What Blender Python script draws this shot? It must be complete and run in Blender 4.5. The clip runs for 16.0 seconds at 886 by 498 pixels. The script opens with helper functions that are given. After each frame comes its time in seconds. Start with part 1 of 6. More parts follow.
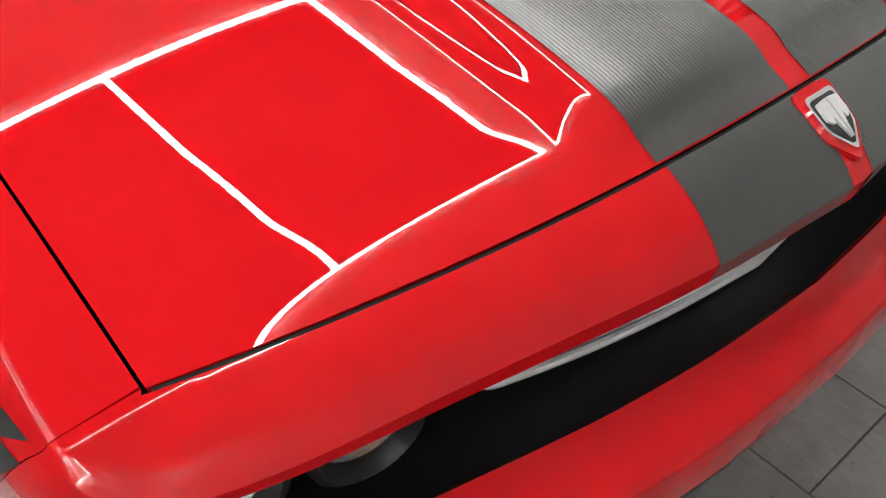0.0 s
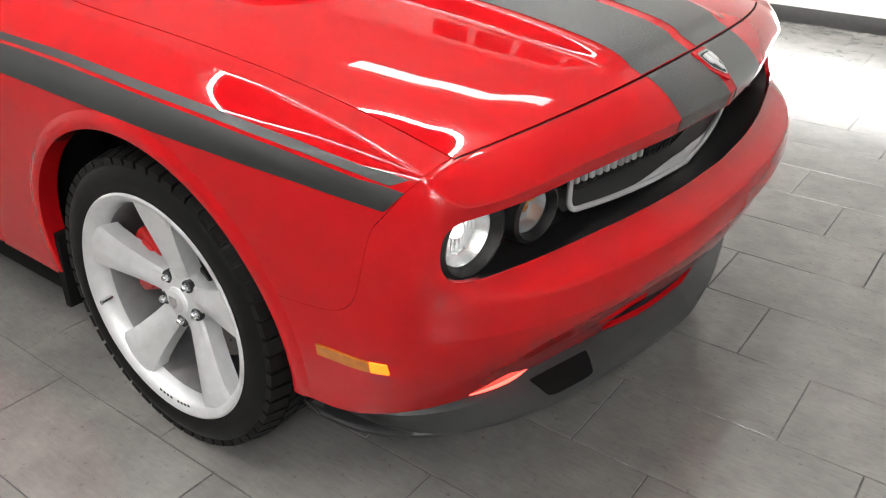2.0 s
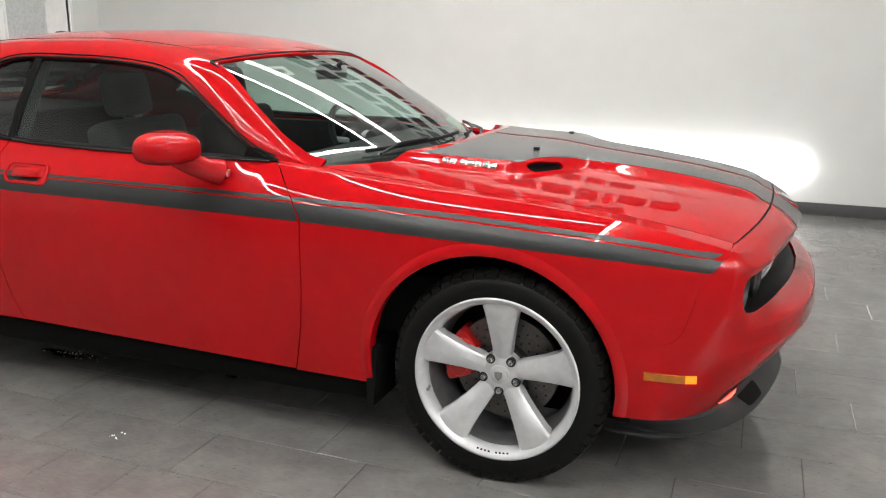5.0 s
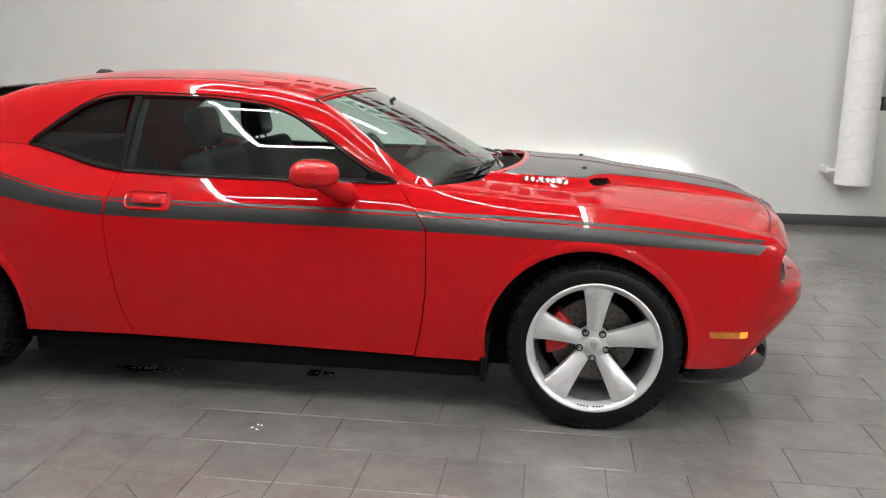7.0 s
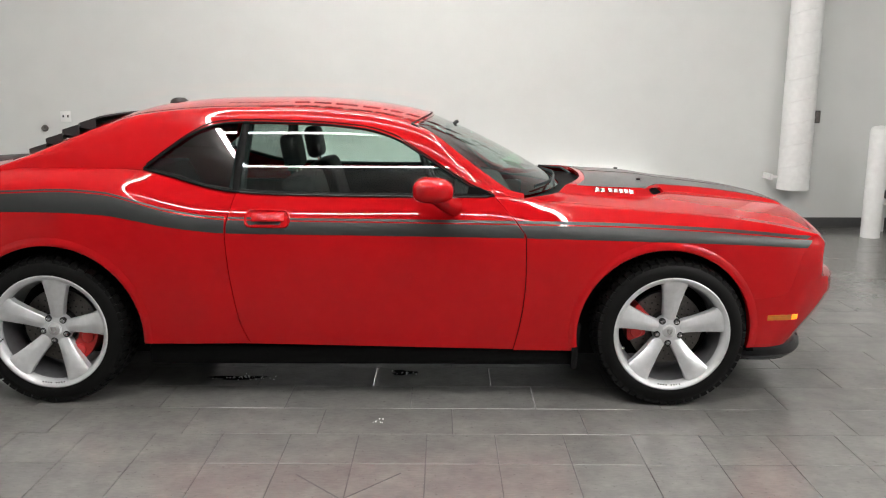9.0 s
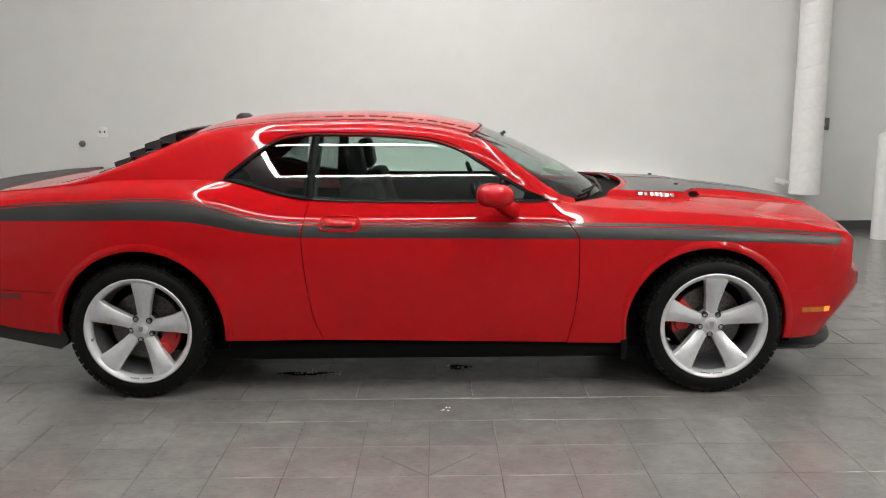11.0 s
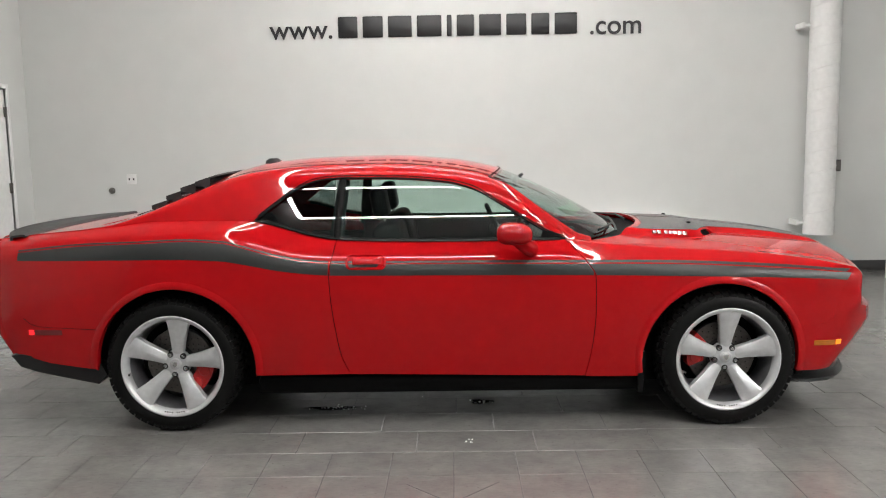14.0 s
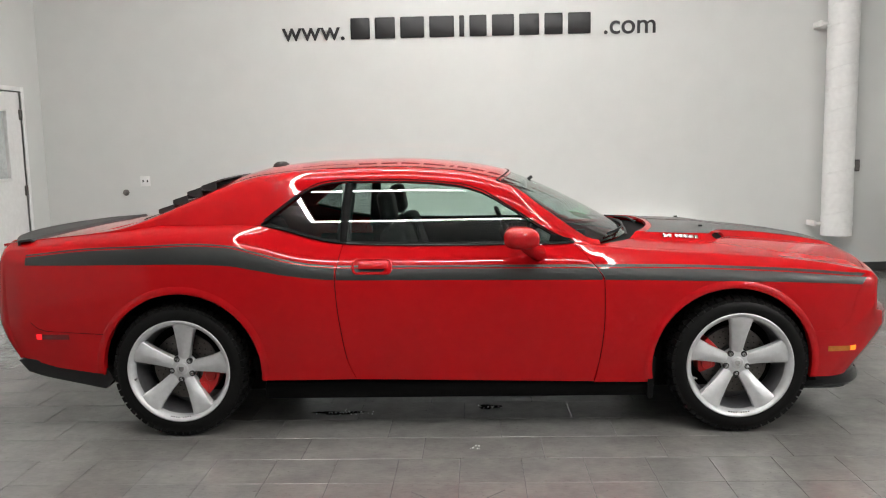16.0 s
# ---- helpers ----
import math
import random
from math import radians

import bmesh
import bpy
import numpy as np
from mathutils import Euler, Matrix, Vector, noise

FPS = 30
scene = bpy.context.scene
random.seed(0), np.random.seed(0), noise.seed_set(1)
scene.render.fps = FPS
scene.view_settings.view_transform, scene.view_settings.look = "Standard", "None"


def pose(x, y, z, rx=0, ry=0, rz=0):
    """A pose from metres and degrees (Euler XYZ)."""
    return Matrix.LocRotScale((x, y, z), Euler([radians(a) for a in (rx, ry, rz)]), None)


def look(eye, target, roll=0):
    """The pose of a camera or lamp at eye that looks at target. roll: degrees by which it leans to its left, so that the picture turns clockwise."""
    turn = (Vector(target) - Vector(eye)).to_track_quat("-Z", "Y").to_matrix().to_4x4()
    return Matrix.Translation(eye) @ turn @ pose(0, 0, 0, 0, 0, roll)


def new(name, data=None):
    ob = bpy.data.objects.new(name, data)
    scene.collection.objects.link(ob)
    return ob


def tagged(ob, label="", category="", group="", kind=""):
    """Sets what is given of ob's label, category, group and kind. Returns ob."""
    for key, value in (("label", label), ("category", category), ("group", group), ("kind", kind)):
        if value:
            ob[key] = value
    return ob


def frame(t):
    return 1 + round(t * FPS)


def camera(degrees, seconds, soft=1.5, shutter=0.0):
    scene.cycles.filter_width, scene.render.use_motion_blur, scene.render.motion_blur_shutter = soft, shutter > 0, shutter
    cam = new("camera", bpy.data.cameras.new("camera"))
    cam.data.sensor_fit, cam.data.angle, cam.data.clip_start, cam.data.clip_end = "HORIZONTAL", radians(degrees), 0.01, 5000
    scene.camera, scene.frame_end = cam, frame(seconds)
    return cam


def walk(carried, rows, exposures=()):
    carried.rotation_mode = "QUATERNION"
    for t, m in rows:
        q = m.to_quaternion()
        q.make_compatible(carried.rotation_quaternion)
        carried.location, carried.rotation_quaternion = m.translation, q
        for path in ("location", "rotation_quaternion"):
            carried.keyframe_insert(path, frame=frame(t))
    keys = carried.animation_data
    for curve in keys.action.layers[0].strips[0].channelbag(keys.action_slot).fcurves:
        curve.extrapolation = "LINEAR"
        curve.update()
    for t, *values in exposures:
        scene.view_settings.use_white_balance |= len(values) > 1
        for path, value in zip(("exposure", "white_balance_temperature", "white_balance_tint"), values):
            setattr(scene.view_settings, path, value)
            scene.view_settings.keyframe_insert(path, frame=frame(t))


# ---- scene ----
cam = camera(56.0, 16.0, soft=1.1)
PATH = [
    (0, (2.618, -0.855, 1.374), (1.506, 0.116, 0.024), 1.1),
    (0.5, (2.726, -1.096, 1.375), (1.622, 0.113, 0.226), 0.4),
    (1, (2.836, -1.313, 1.365), (1.762, -0.022, 0.278), -0.0),
    (1.5, (2.879, -1.537, 1.36), (1.828, -0.185, 0.326), 0.4),
    (2, (2.898, -1.808, 1.368), (1.86, -0.392, 0.41), 0.5),
    (2.5, (2.823, -2.021, 1.349), (1.804, -0.49, 0.563), 1.2),
    (3, (2.742, -2.238, 1.371), (1.78, -0.637, 0.654), 1.3),
    (3.5, (2.679, -2.529, 1.405), (1.777, -0.865, 0.759), 1.1),
    (4, (2.593, -2.824, 1.424), (1.754, -1.107, 0.835), 1.0),
    (4.5, (2.411, -3.068, 1.405), (1.635, -1.3, 0.882), 0.7),
    (7, (1.28, -4.218, 1.475), (1.025, -2.281, 1.049), 0.8),
    (7.5, (1.056, -4.38, 1.474), (0.881, -2.428, 1.075), 0.6),
    (8, (0.8, -4.466, 1.473), (0.709, -2.504, 1.093), 0.7),
    (8.5, (0.575, -4.585, 1.488), (0.532, -2.621, 1.113), 0.4),
    (9, (0.392, -4.719, 1.515), (0.39, -2.757, 1.129), 0.2),
    (11.5, (0.068, -5.078, 1.528), (0.067, -3.107, 1.191), -0.7),
    (12, (0.079, -5.097, 1.526), (0.056, -3.121, 1.219), -0.7),
    (12.5, (0.095, -5.106, 1.493), (0.061, -3.126, 1.213), -0.8),
    (13, (0.079, -5.18, 1.509), (0.043, -3.197, 1.249), -0.8),
    (13.5, (0.053, -5.224, 1.509), (0.021, -3.241, 1.257), -0.8),
    (14, (0.048, -5.229, 1.512), (0.016, -3.245, 1.262), -1.0),
    (14.5, (0.058, -5.22, 1.528), (0.025, -3.236, 1.278), -1.0),
    (15, (0.063, -5.21, 1.532), (0.019, -3.226, 1.283), -1.0),
    (15.5, (0.092, -5.192, 1.53), (0.029, -3.209, 1.281), -1.1),
    (16, (0.106, -5.183, 1.532), (0.031, -3.2, 1.281), -1.2),
]
walk(cam, [(t, look(eye, target, roll)) for t, eye, target, roll in PATH],
     [(0.0, 0.0), (1.0, 0.17), (1.8, 0.27), (2.6, -0.05), (4.5, -0.05), (7.0, -0.04), (9.0, -0.04), (11.5, -0.22), (16.0, -0.2)])

# ---------------------------------------------------------------- light
world = bpy.data.worlds.new("World")
scene.world = world
world.use_nodes = True
world.node_tree.nodes["Background"].inputs[0].default_value = (0.8, 0.85, 0.9, 1)
world.node_tree.nodes["Background"].inputs[1].default_value = 0.02
LED = 92.0          # strength of the ceiling light lines
WALL_LED = 13.5     # strength of the low wall light


# ---------------------------------------------------------------- materials
def shader(name):
    m = bpy.data.materials.new(name)
    m.use_nodes = True
    n = m.node_tree.nodes
    return m, n, m.node_tree.links, n["Principled BSDF"]


def tex(nodes, links, kind, scale, coord="Object", **values):
    c = nodes.new("ShaderNodeTexCoord")
    mp = nodes.new("ShaderNodeMapping")
    mp.inputs["Scale"].default_value = scale if isinstance(scale, tuple) else (scale, scale, scale)
    links.new(c.outputs[coord], mp.inputs["Vector"])
    t = nodes.new(kind)
    links.new(mp.outputs["Vector"], t.inputs["Vector"])
    for k, v in values.items():
        t.inputs[k].default_value = v
    return t


def ramp(nodes, links, source, stops):
    r = nodes.new("ShaderNodeValToRGB")
    e = r.color_ramp.elements
    while len(e) < len(stops):
        e.new(0.5)
    for el, (p, c) in zip(e, stops):
        el.position, el.color = p, (*c, 1)
    links.new(source, r.inputs["Fac"])
    return r


def bumped(nodes, links, p, source, strength, distance=0.002):
    b = nodes.new("ShaderNodeBump")
    b.inputs["Strength"].default_value = strength
    b.inputs["Distance"].default_value = distance
    links.new(source, b.inputs["Height"])
    links.new(b.outputs["Normal"], p.inputs["Normal"])


def plain(name, color, rough=0.5, metal=0.0, grain=0.0, scale=60.0, vary=0.12, coat=0.0, spec=0.5):
    """Colour with a soft mottling, uneven roughness and a little grain."""
    m, n, l, p = shader(name)
    t = tex(n, l, "ShaderNodeTexNoise", scale * 0.12, Detail=5.0)
    lo = tuple(c * (1 - vary) for c in color)
    hi = tuple(min(1, c * (1 + vary)) for c in color)
    r = ramp(n, l, t.outputs["Fac"], [(0.3, lo), (0.7, hi)])
    l.new(r.outputs["Color"], p.inputs["Base Color"])
    q = n.new("ShaderNodeMapRange")
    q.inputs["To Min"].default_value, q.inputs["To Max"].default_value = rough * 0.85, min(1, rough * 1.15)
    l.new(t.outputs["Fac"], q.inputs["Value"])
    l.new(q.outputs["Result"], p.inputs["Roughness"])
    p.inputs["Metallic"].default_value = metal
    p.inputs["Specular IOR Level"].default_value = spec
    p.inputs["Coat Weight"].default_value = coat
    p.inputs["Coat Roughness"].default_value = 0.03
    if grain:
        g = tex(n, l, "ShaderNodeTexNoise", scale * 8, Detail=3.0)
        bumped(n, l, p, g.outputs["Fac"], grain, 0.0015)
    return m


def paint_red():
    m, n, l, p = shader("red_paint")
    p.inputs["Base Color"].default_value = (0.56, 0.006, 0.009, 1)
    p.inputs["Roughness"].default_value = 0.5
    p.inputs["Specular IOR Level"].default_value = 0.0
    p.inputs["Coat Weight"].default_value = 1.0
    p.inputs["Coat Roughness"].default_value = 0.012
    p.inputs["Coat IOR"].default_value = 1.38
    t = tex(n, l, "ShaderNodeTexNoise", 420.0, Detail=2.0)
    bumped(n, l, p, t.outputs["Fac"], 0.015, 0.0004)
    d = tex(n, l, "ShaderNodeTexNoise", 3.0, Detail=6.0)
    r = ramp(n, l, d.outputs["Fac"], [(0.35, (0.385, 0.0045, 0.0070)), (0.7, (0.415, 0.0055, 0.0078))])
    l.new(r.outputs["Color"], p.inputs["Base Color"])
    return m


def stripe_vinyl():
    m, n, l, p = shader("stripe_vinyl")
    w = tex(n, l, "ShaderNodeTexWave", (1.0, 1.0, 1.0), Scale=62.0, Distortion=0.0)
    w.bands_direction = "Y"
    t = tex(n, l, "ShaderNodeTexNoise", 9.0, Detail=5.0)
    r = ramp(n, l, t.outputs["Fac"], [(0.3, (0.013, 0.0145, 0.0145)), (0.7, (0.018, 0.020, 0.020))])
    l.new(r.outputs["Color"], p.inputs["Base Color"])
    p.inputs["Roughness"].default_value = 0.40
    p.inputs["Specular IOR Level"].default_value = 1.0
    p.inputs["Coat Weight"].default_value = 0.6
    p.inputs["Coat Roughness"].default_value = 0.16
    bumped(n, l, p, w.outputs["Fac"], 0.4, 0.0008)
    return m


def stripe_side_vinyl():
    return plain("side_vinyl", (0.018, 0.0195, 0.0195), 0.42, 0, 0.02, 60, 0.10, 0.05)


def tile_material():
    m, n, l, p = shader("slate_tile")
    info = n.new("ShaderNodeObjectInfo")
    isl = n.new("ShaderNodeNewGeometry")
    a = tex(n, l, "ShaderNodeTexNoise", (2.2, 2.2, 2.2), "Object", Detail=8.0, Roughness=0.62)
    add = n.new("ShaderNodeMath")
    add.operation = "ADD"
    l.new(info.outputs["Random"], add.inputs[0])
    l.new(isl.outputs["Random Per Island"], add.inputs[1])
    b = tex(n, l, "ShaderNodeTexNoise", (5.0, 22.0, 9.0), "Object", Detail=6.0)
    mix = n.new("ShaderNodeMix")
    mix.data_type = "FLOAT"
    mix.inputs["Factor"].default_value = 0.4
    l.new(a.outputs["Fac"], mix.inputs["A"])
    l.new(b.outputs["Fac"], mix.inputs["B"])
    off = n.new("ShaderNodeMath")
    off.operation = "MULTIPLY_ADD"
    off.inputs[1].default_value, off.inputs[2].default_value = 0.09, -0.06
    l.new(add.outputs[0], off.inputs[0])
    tot = n.new("ShaderNodeMath")
    tot.operation = "ADD"
    l.new(mix.outputs["Result"], tot.inputs[0])
    l.new(off.outputs[0], tot.inputs[1])
    r = ramp(n, l, tot.outputs[0], [(0.25, (0.127, 0.124, 0.121)), (0.5, (0.164, 0.160, 0.155)), (0.8, (0.215, 0.208, 0.200))])
    p.inputs["Specular IOR Level"].default_value = 0.75
    rr = n.new("ShaderNodeMapRange")
    rr.inputs["To Min"].default_value, rr.inputs["To Max"].default_value = 0.11, 0.26
    l.new(a.outputs["Fac"], rr.inputs["Value"])
    l.new(rr.outputs["Result"], p.inputs["Roughness"])
    bumped(n, l, p, b.outputs["Fac"], 0.1, 0.002)
    # scuffs and dirt spots, and one pattern running on over all tiles
    sp = tex(n, l, "ShaderNodeTexNoise", 9.0, Detail=5.0, Roughness=0.7)
    big = tex(n, l, "ShaderNodeTexNoise", 0.9, Detail=3.0)
    sm = ramp(n, l, sp.outputs["Fac"], [(0.60, (1, 1, 1)), (0.70, (0.62, 0.60, 0.58))])
    bg = ramp(n, l, big.outputs["Fac"], [(0.3, (0.86, 0.86, 0.86)), (0.7, (1.08, 1.07, 1.05))])
    m1, m2 = n.new("ShaderNodeMix"), n.new("ShaderNodeMix")
    for mm in (m1, m2):
        mm.data_type, mm.blend_type = "RGBA", "MULTIPLY"
        mm.inputs["Factor"].default_value = 1.0
    l.new(r.outputs["Color"], m1.inputs["A"])
    l.new(sm.outputs["Color"], m1.inputs["B"])
    l.new(m1.outputs["Result"], m2.inputs["A"])
    l.new(bg.outputs["Color"], m2.inputs["B"])
    l.new(m2.outputs["Result"], p.inputs["Base Color"])
    for nd in n:
        if nd.type == "MAPPING":
            l.new(isl.outputs["Position"], nd.inputs["Vector"])
    return m


def wall_paint(name, color):
    m, n, l, p = shader(name)
    t = tex(n, l, "ShaderNodeTexNoise", 0.7, Detail=4.0)
    lo = tuple(c * 0.96 for c in color)
    r = ramp(n, l, t.outputs["Fac"], [(0.3, lo), (0.7, color)])
    l.new(r.outputs["Color"], p.inputs["Base Color"])
    p.inputs["Roughness"].default_value = 0.55
    p.inputs["Specular IOR Level"].default_value = 0.3
    g = tex(n, l, "ShaderNodeTexNoise", 160.0, Detail=3.0)
    bumped(n, l, p, g.outputs["Fac"], 0.05, 0.002)
    return m


def pane_glass(name, tint, skin=0.043):
    """A thin pane: clear through, with a mirror-like skin."""
    m, n, l, p = shader(name)
    n.remove(p)
    tr = n.new("ShaderNodeBsdfTransparent")
    tr.inputs["Color"].default_value = (*tint, 1)
    gl = n.new("ShaderNodeBsdfGlossy")
    gl.inputs["Roughness"].default_value = 0.0
    # Schlick's law, the same from both sides of the pane
    lw = n.new("ShaderNodeLayerWeight")
    lw.inputs["Blend"].default_value = 0.5
    pw, fr = n.new("ShaderNodeMath"), n.new("ShaderNodeMath")
    pw.operation, fr.operation = "POWER", "MULTIPLY_ADD"
    pw.inputs[1].default_value = 5.0
    fr.inputs[1].default_value, fr.inputs[2].default_value = 1 - skin, skin
    l.new(lw.outputs["Facing"], pw.inputs[0])
    l.new(pw.outputs[0], fr.inputs[0])
    # two faces of the pane: 2R / (1 + R)
    up, dn, q = (n.new("ShaderNodeMath") for _ in range(3))
    up.operation, dn.operation, q.operation = "MULTIPLY", "ADD", "DIVIDE"
    up.inputs[1].default_value, dn.inputs[1].default_value = 2.0, 1.0
    l.new(fr.outputs[0], up.inputs[0])
    l.new(fr.outputs[0], dn.inputs[0])
    l.new(up.outputs[0], q.inputs[0])
    l.new(dn.outputs[0], q.inputs[1])
    mx = n.new("ShaderNodeMixShader")
    l.new(q.outputs[0], mx.inputs[0])
    l.new(tr.outputs[0], mx.inputs[1])
    l.new(gl.outputs[0], mx.inputs[2])
    l.new(mx.outputs[0], n["Material Output"].inputs["Surface"])
    return m


def glow(name, color, strength):
    m, n, l, p = shader(name)
    p.inputs["Base Color"].default_value = (*color, 1)
    p.inputs["Emission Color"].default_value = (*color, 1)
    p.inputs["Emission Strength"].default_value = strength
    return m


RED = paint_red()
VINYL = stripe_vinyl()
SIDEVINYL = stripe_side_vinyl()
TILE = tile_material()
GROUT = plain("grout", (0.05, 0.05, 0.049), 0.8, 0, 0.3, 80)
WALL = wall_paint("wall_paint", (0.655, 0.665, 0.65))
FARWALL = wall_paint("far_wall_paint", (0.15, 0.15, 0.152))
CEIL = wall_paint("ceiling_paint", (0.78, 0.78, 0.77))
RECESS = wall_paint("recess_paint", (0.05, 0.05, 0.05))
WHITE = plain("white_enamel", (0.78, 0.78, 0.77), 0.35, 0, 0.05, 30, 0.04)
BASE = plain("baseboard_rubber", (0.055, 0.055, 0.056), 0.55, 0, 0.1, 60)
BLACKPL = plain("black_plastic", (0.007, 0.007, 0.0075), 0.42, 0, 0.15, 90)
DARK = plain("underbody_black", (0.005, 0.005, 0.005), 0.8, 0, 0.1, 40, 0.12, 0, 0.1)
SILLBLACK = plain("sill_black", (0.004, 0.004, 0.004), 0.6, 0, 0.1, 80, 0.12, 0, 0.06)
REFLECTOR = plain("lamp_reflector", (0.90, 0.91, 0.92), 0.2, 0.8, 0.0, 40, 0.03)
SPLIT = plain("satin_black", (0.024, 0.025, 0.026), 0.45, 0, 0.06, 90)
RUBBER = plain("tyre_rubber", (0.005, 0.005, 0.0049), 0.5, 0, 0.12, 70, 0.15, 0, 0.15)
ALLOY = plain("silver_alloy", (0.60, 0.61, 0.62), 0.38, 0.42, 0.02, 60, 0.06, 0.25)
ALLOYDARK = plain("alloy_barrel", (0.30, 0.30, 0.31), 0.4, 0.8, 0.03, 50, 0.1)
CHROME = plain("chrome", (0.8, 0.8, 0.81), 0.07, 1.0, 0, 30, 0.02)
STEEL = plain("brake_steel", (0.15, 0.14, 0.13), 0.4, 0.8, 0.1, 120, 0.2)
BRAKERED = plain("caliper_red", (0.5, 0.012, 0.012), 0.35, 0, 0.04, 60, 0.1, 0.4)
LEATHER = plain("dark_leather", (0.014, 0.0145, 0.016), 0.6, 0, 0.15, 90, 0.12, 0, 0.2)
WET = plain("wet_dirt", (0.012, 0.012, 0.013), 0.06, 0, 0.02, 40)
DASH = plain("dash_plastic", (0.018, 0.018, 0.019), 0.55, 0, 0.1, 90)
BRIGHT = plain("satin_silver", (0.50, 0.50, 0.51), 0.35, 0.15, 0, 40, 0.03)
SEALBLACK = plain("rubber_seal", (0.004, 0.004, 0.004), 0.7, 0, 0.05, 80, 0.1, 0, 0.15)
GREYTRIM = plain("grey_trim", (0.014, 0.014, 0.0145), 0.5, 0, 0.1, 90)
SATIN = plain("satin_grey_bezel", (0.52, 0.52, 0.53), 0.45, 0.3, 0, 40, 0.05)
LETTER = plain("black_letter", (0.008, 0.008, 0.009), 0.45, 0, 0.03, 60)
GLASS_FRONT = pane_glass("windshield_glass", (0.62, 0.77, 0.71), 0.07)
GLASS_SIDE = pane_glass("side_glass", (0.70, 0.82, 0.77))
GLASS_REAR = pane_glass("privacy_glass", (0.34, 0.40, 0.38))
LENS = pane_glass("clear_lens", (0.92, 0.93, 0.93))
GREEN = plain("green_decal", (0.1, 0.45, 0.16), 0.5)
PAPER = plain("paper_tag", (0.6, 0.6, 0.56), 0.7)
LAMPLIT = glow("lamp_lit", (1.0, 0.97, 0.92), 3.0)
LIGHT = glow("led_line", (1.0, 0.98, 0.95), LED)
LIGHT_WASH = glow("wash_led", (1.0, 0.98, 0.95), 13.0)
LIGHT_FILL = glow("fill_led", (1.0, 0.98, 0.95), LED * 1.6)
LIGHT_W = glow("wall_led", (1.0, 0.99, 0.97), WALL_LED)
AMBER = glow("amber_lit", (1.0, 0.20, 0.008), 1.35)
AMBERLENS = plain("amber_lens", (0.46, 0.135, 0.008), 0.2, 0, 0, 60, 0.15, 0.8)
REDLIT = glow("red_lit", (1.0, 0.012, 0.02), 1.3)
REDSTRIP = glow("red_strip_lit", (1.0, 0.07, 0.05), 4.5)
REDLENS = plain("dark_red_lens", (0.14, 0.006, 0.008), 0.2, 0, 0, 60, 0.1, 0.8)


# ---------------------------------------------------------------- mesh helpers
def curve(*knots):
    """A smooth function through knots (x, y), with no overshoot."""
    xs = np.array([k[0] for k in knots], float)
    ys = np.array([k[1] for k in knots], float)
    h = np.diff(xs)
    d = np.diff(ys) / h
    m = np.zeros_like(xs)
    m[0], m[-1] = d[0], d[-1]
    for i in range(1, len(xs) - 1):
        if d[i - 1] * d[i] > 0:
            w1, w2 = 2 * h[i] + h[i - 1], h[i] + 2 * h[i - 1]
            m[i] = (w1 + w2) / (w1 / d[i - 1] + w2 / d[i])

    def f(x):
        x = np.clip(np.asarray(x, float), xs[0], xs[-1])
        i = np.clip(np.searchsorted(xs, x) - 1, 0, len(xs) - 2)
        t = (x - xs[i]) / h[i]
        return ((1 + 2 * t) * (1 - t) ** 2 * ys[i] + t * (1 - t) ** 2 * h[i] * m[i]
                + t * t * (3 - 2 * t) * ys[i + 1] + t * t * (t - 1) * h[i] * m[i + 1])
    return f


def smooth01(t):
    t = np.clip(t, 0, 1)
    return t * t * (3 - 2 * t)


def mesh_of(name, verts, faces, material, angle=35, smooth=True):
    me = bpy.data.meshes.new(name)
    me.from_pydata([tuple(map(float, v)) for v in verts], [], [tuple(map(int, f)) for f in faces])
    me.validate()
    me.materials.append(material)
    if smooth:
        me.shade_smooth()
        me.set_sharp_from_angle(angle=radians(angle))
    me.update()
    return me


def put(name, me, parent=None, label="", m=None):
    ob = new(name, me)
    if m is not None:
        ob.matrix_basis = m
    if parent is not None:
        ob.parent = parent
    if label:
        tagged(ob, label)
    return ob


def part(name, bm, material, parent=None, label="", angle=35, smooth=True, m=None):
    me = bpy.data.meshes.new(name)
    bmesh.ops.recalc_face_normals(bm, faces=bm.faces)
    bm.to_mesh(me)
    bm.free()
    me.materials.append(material)
    if smooth:
        me.shade_smooth()
        me.set_sharp_from_angle(angle=radians(angle))
    return put(name, me, parent, label, m)


def thing(name, label, category, group="", m=None):
    ob = new(name)
    if m is not None:
        ob.matrix_basis = m
    return tagged(ob, label, category, group)


def box(bm, lo, hi, bevel=0.0, segments=2):
    lo, hi = Vector(lo), Vector(hi)
    c, s = (lo + hi) / 2, hi - lo
    r = bmesh.ops.create_cube(bm, size=1, matrix=Matrix.Translation(c) @ Matrix.Diagonal((*s, 1)))
    if bevel:
        es = list({e for v in r["verts"] for e in v.link_edges})
        bmesh.ops.bevel(bm, geom=es, offset=bevel, segments=segments, profile=0.5, affect="EDGES")
    return bm


def boxed(lo, hi, bevel=0.0, segments=2):
    return box(bmesh.new(), lo, hi, bevel, segments)


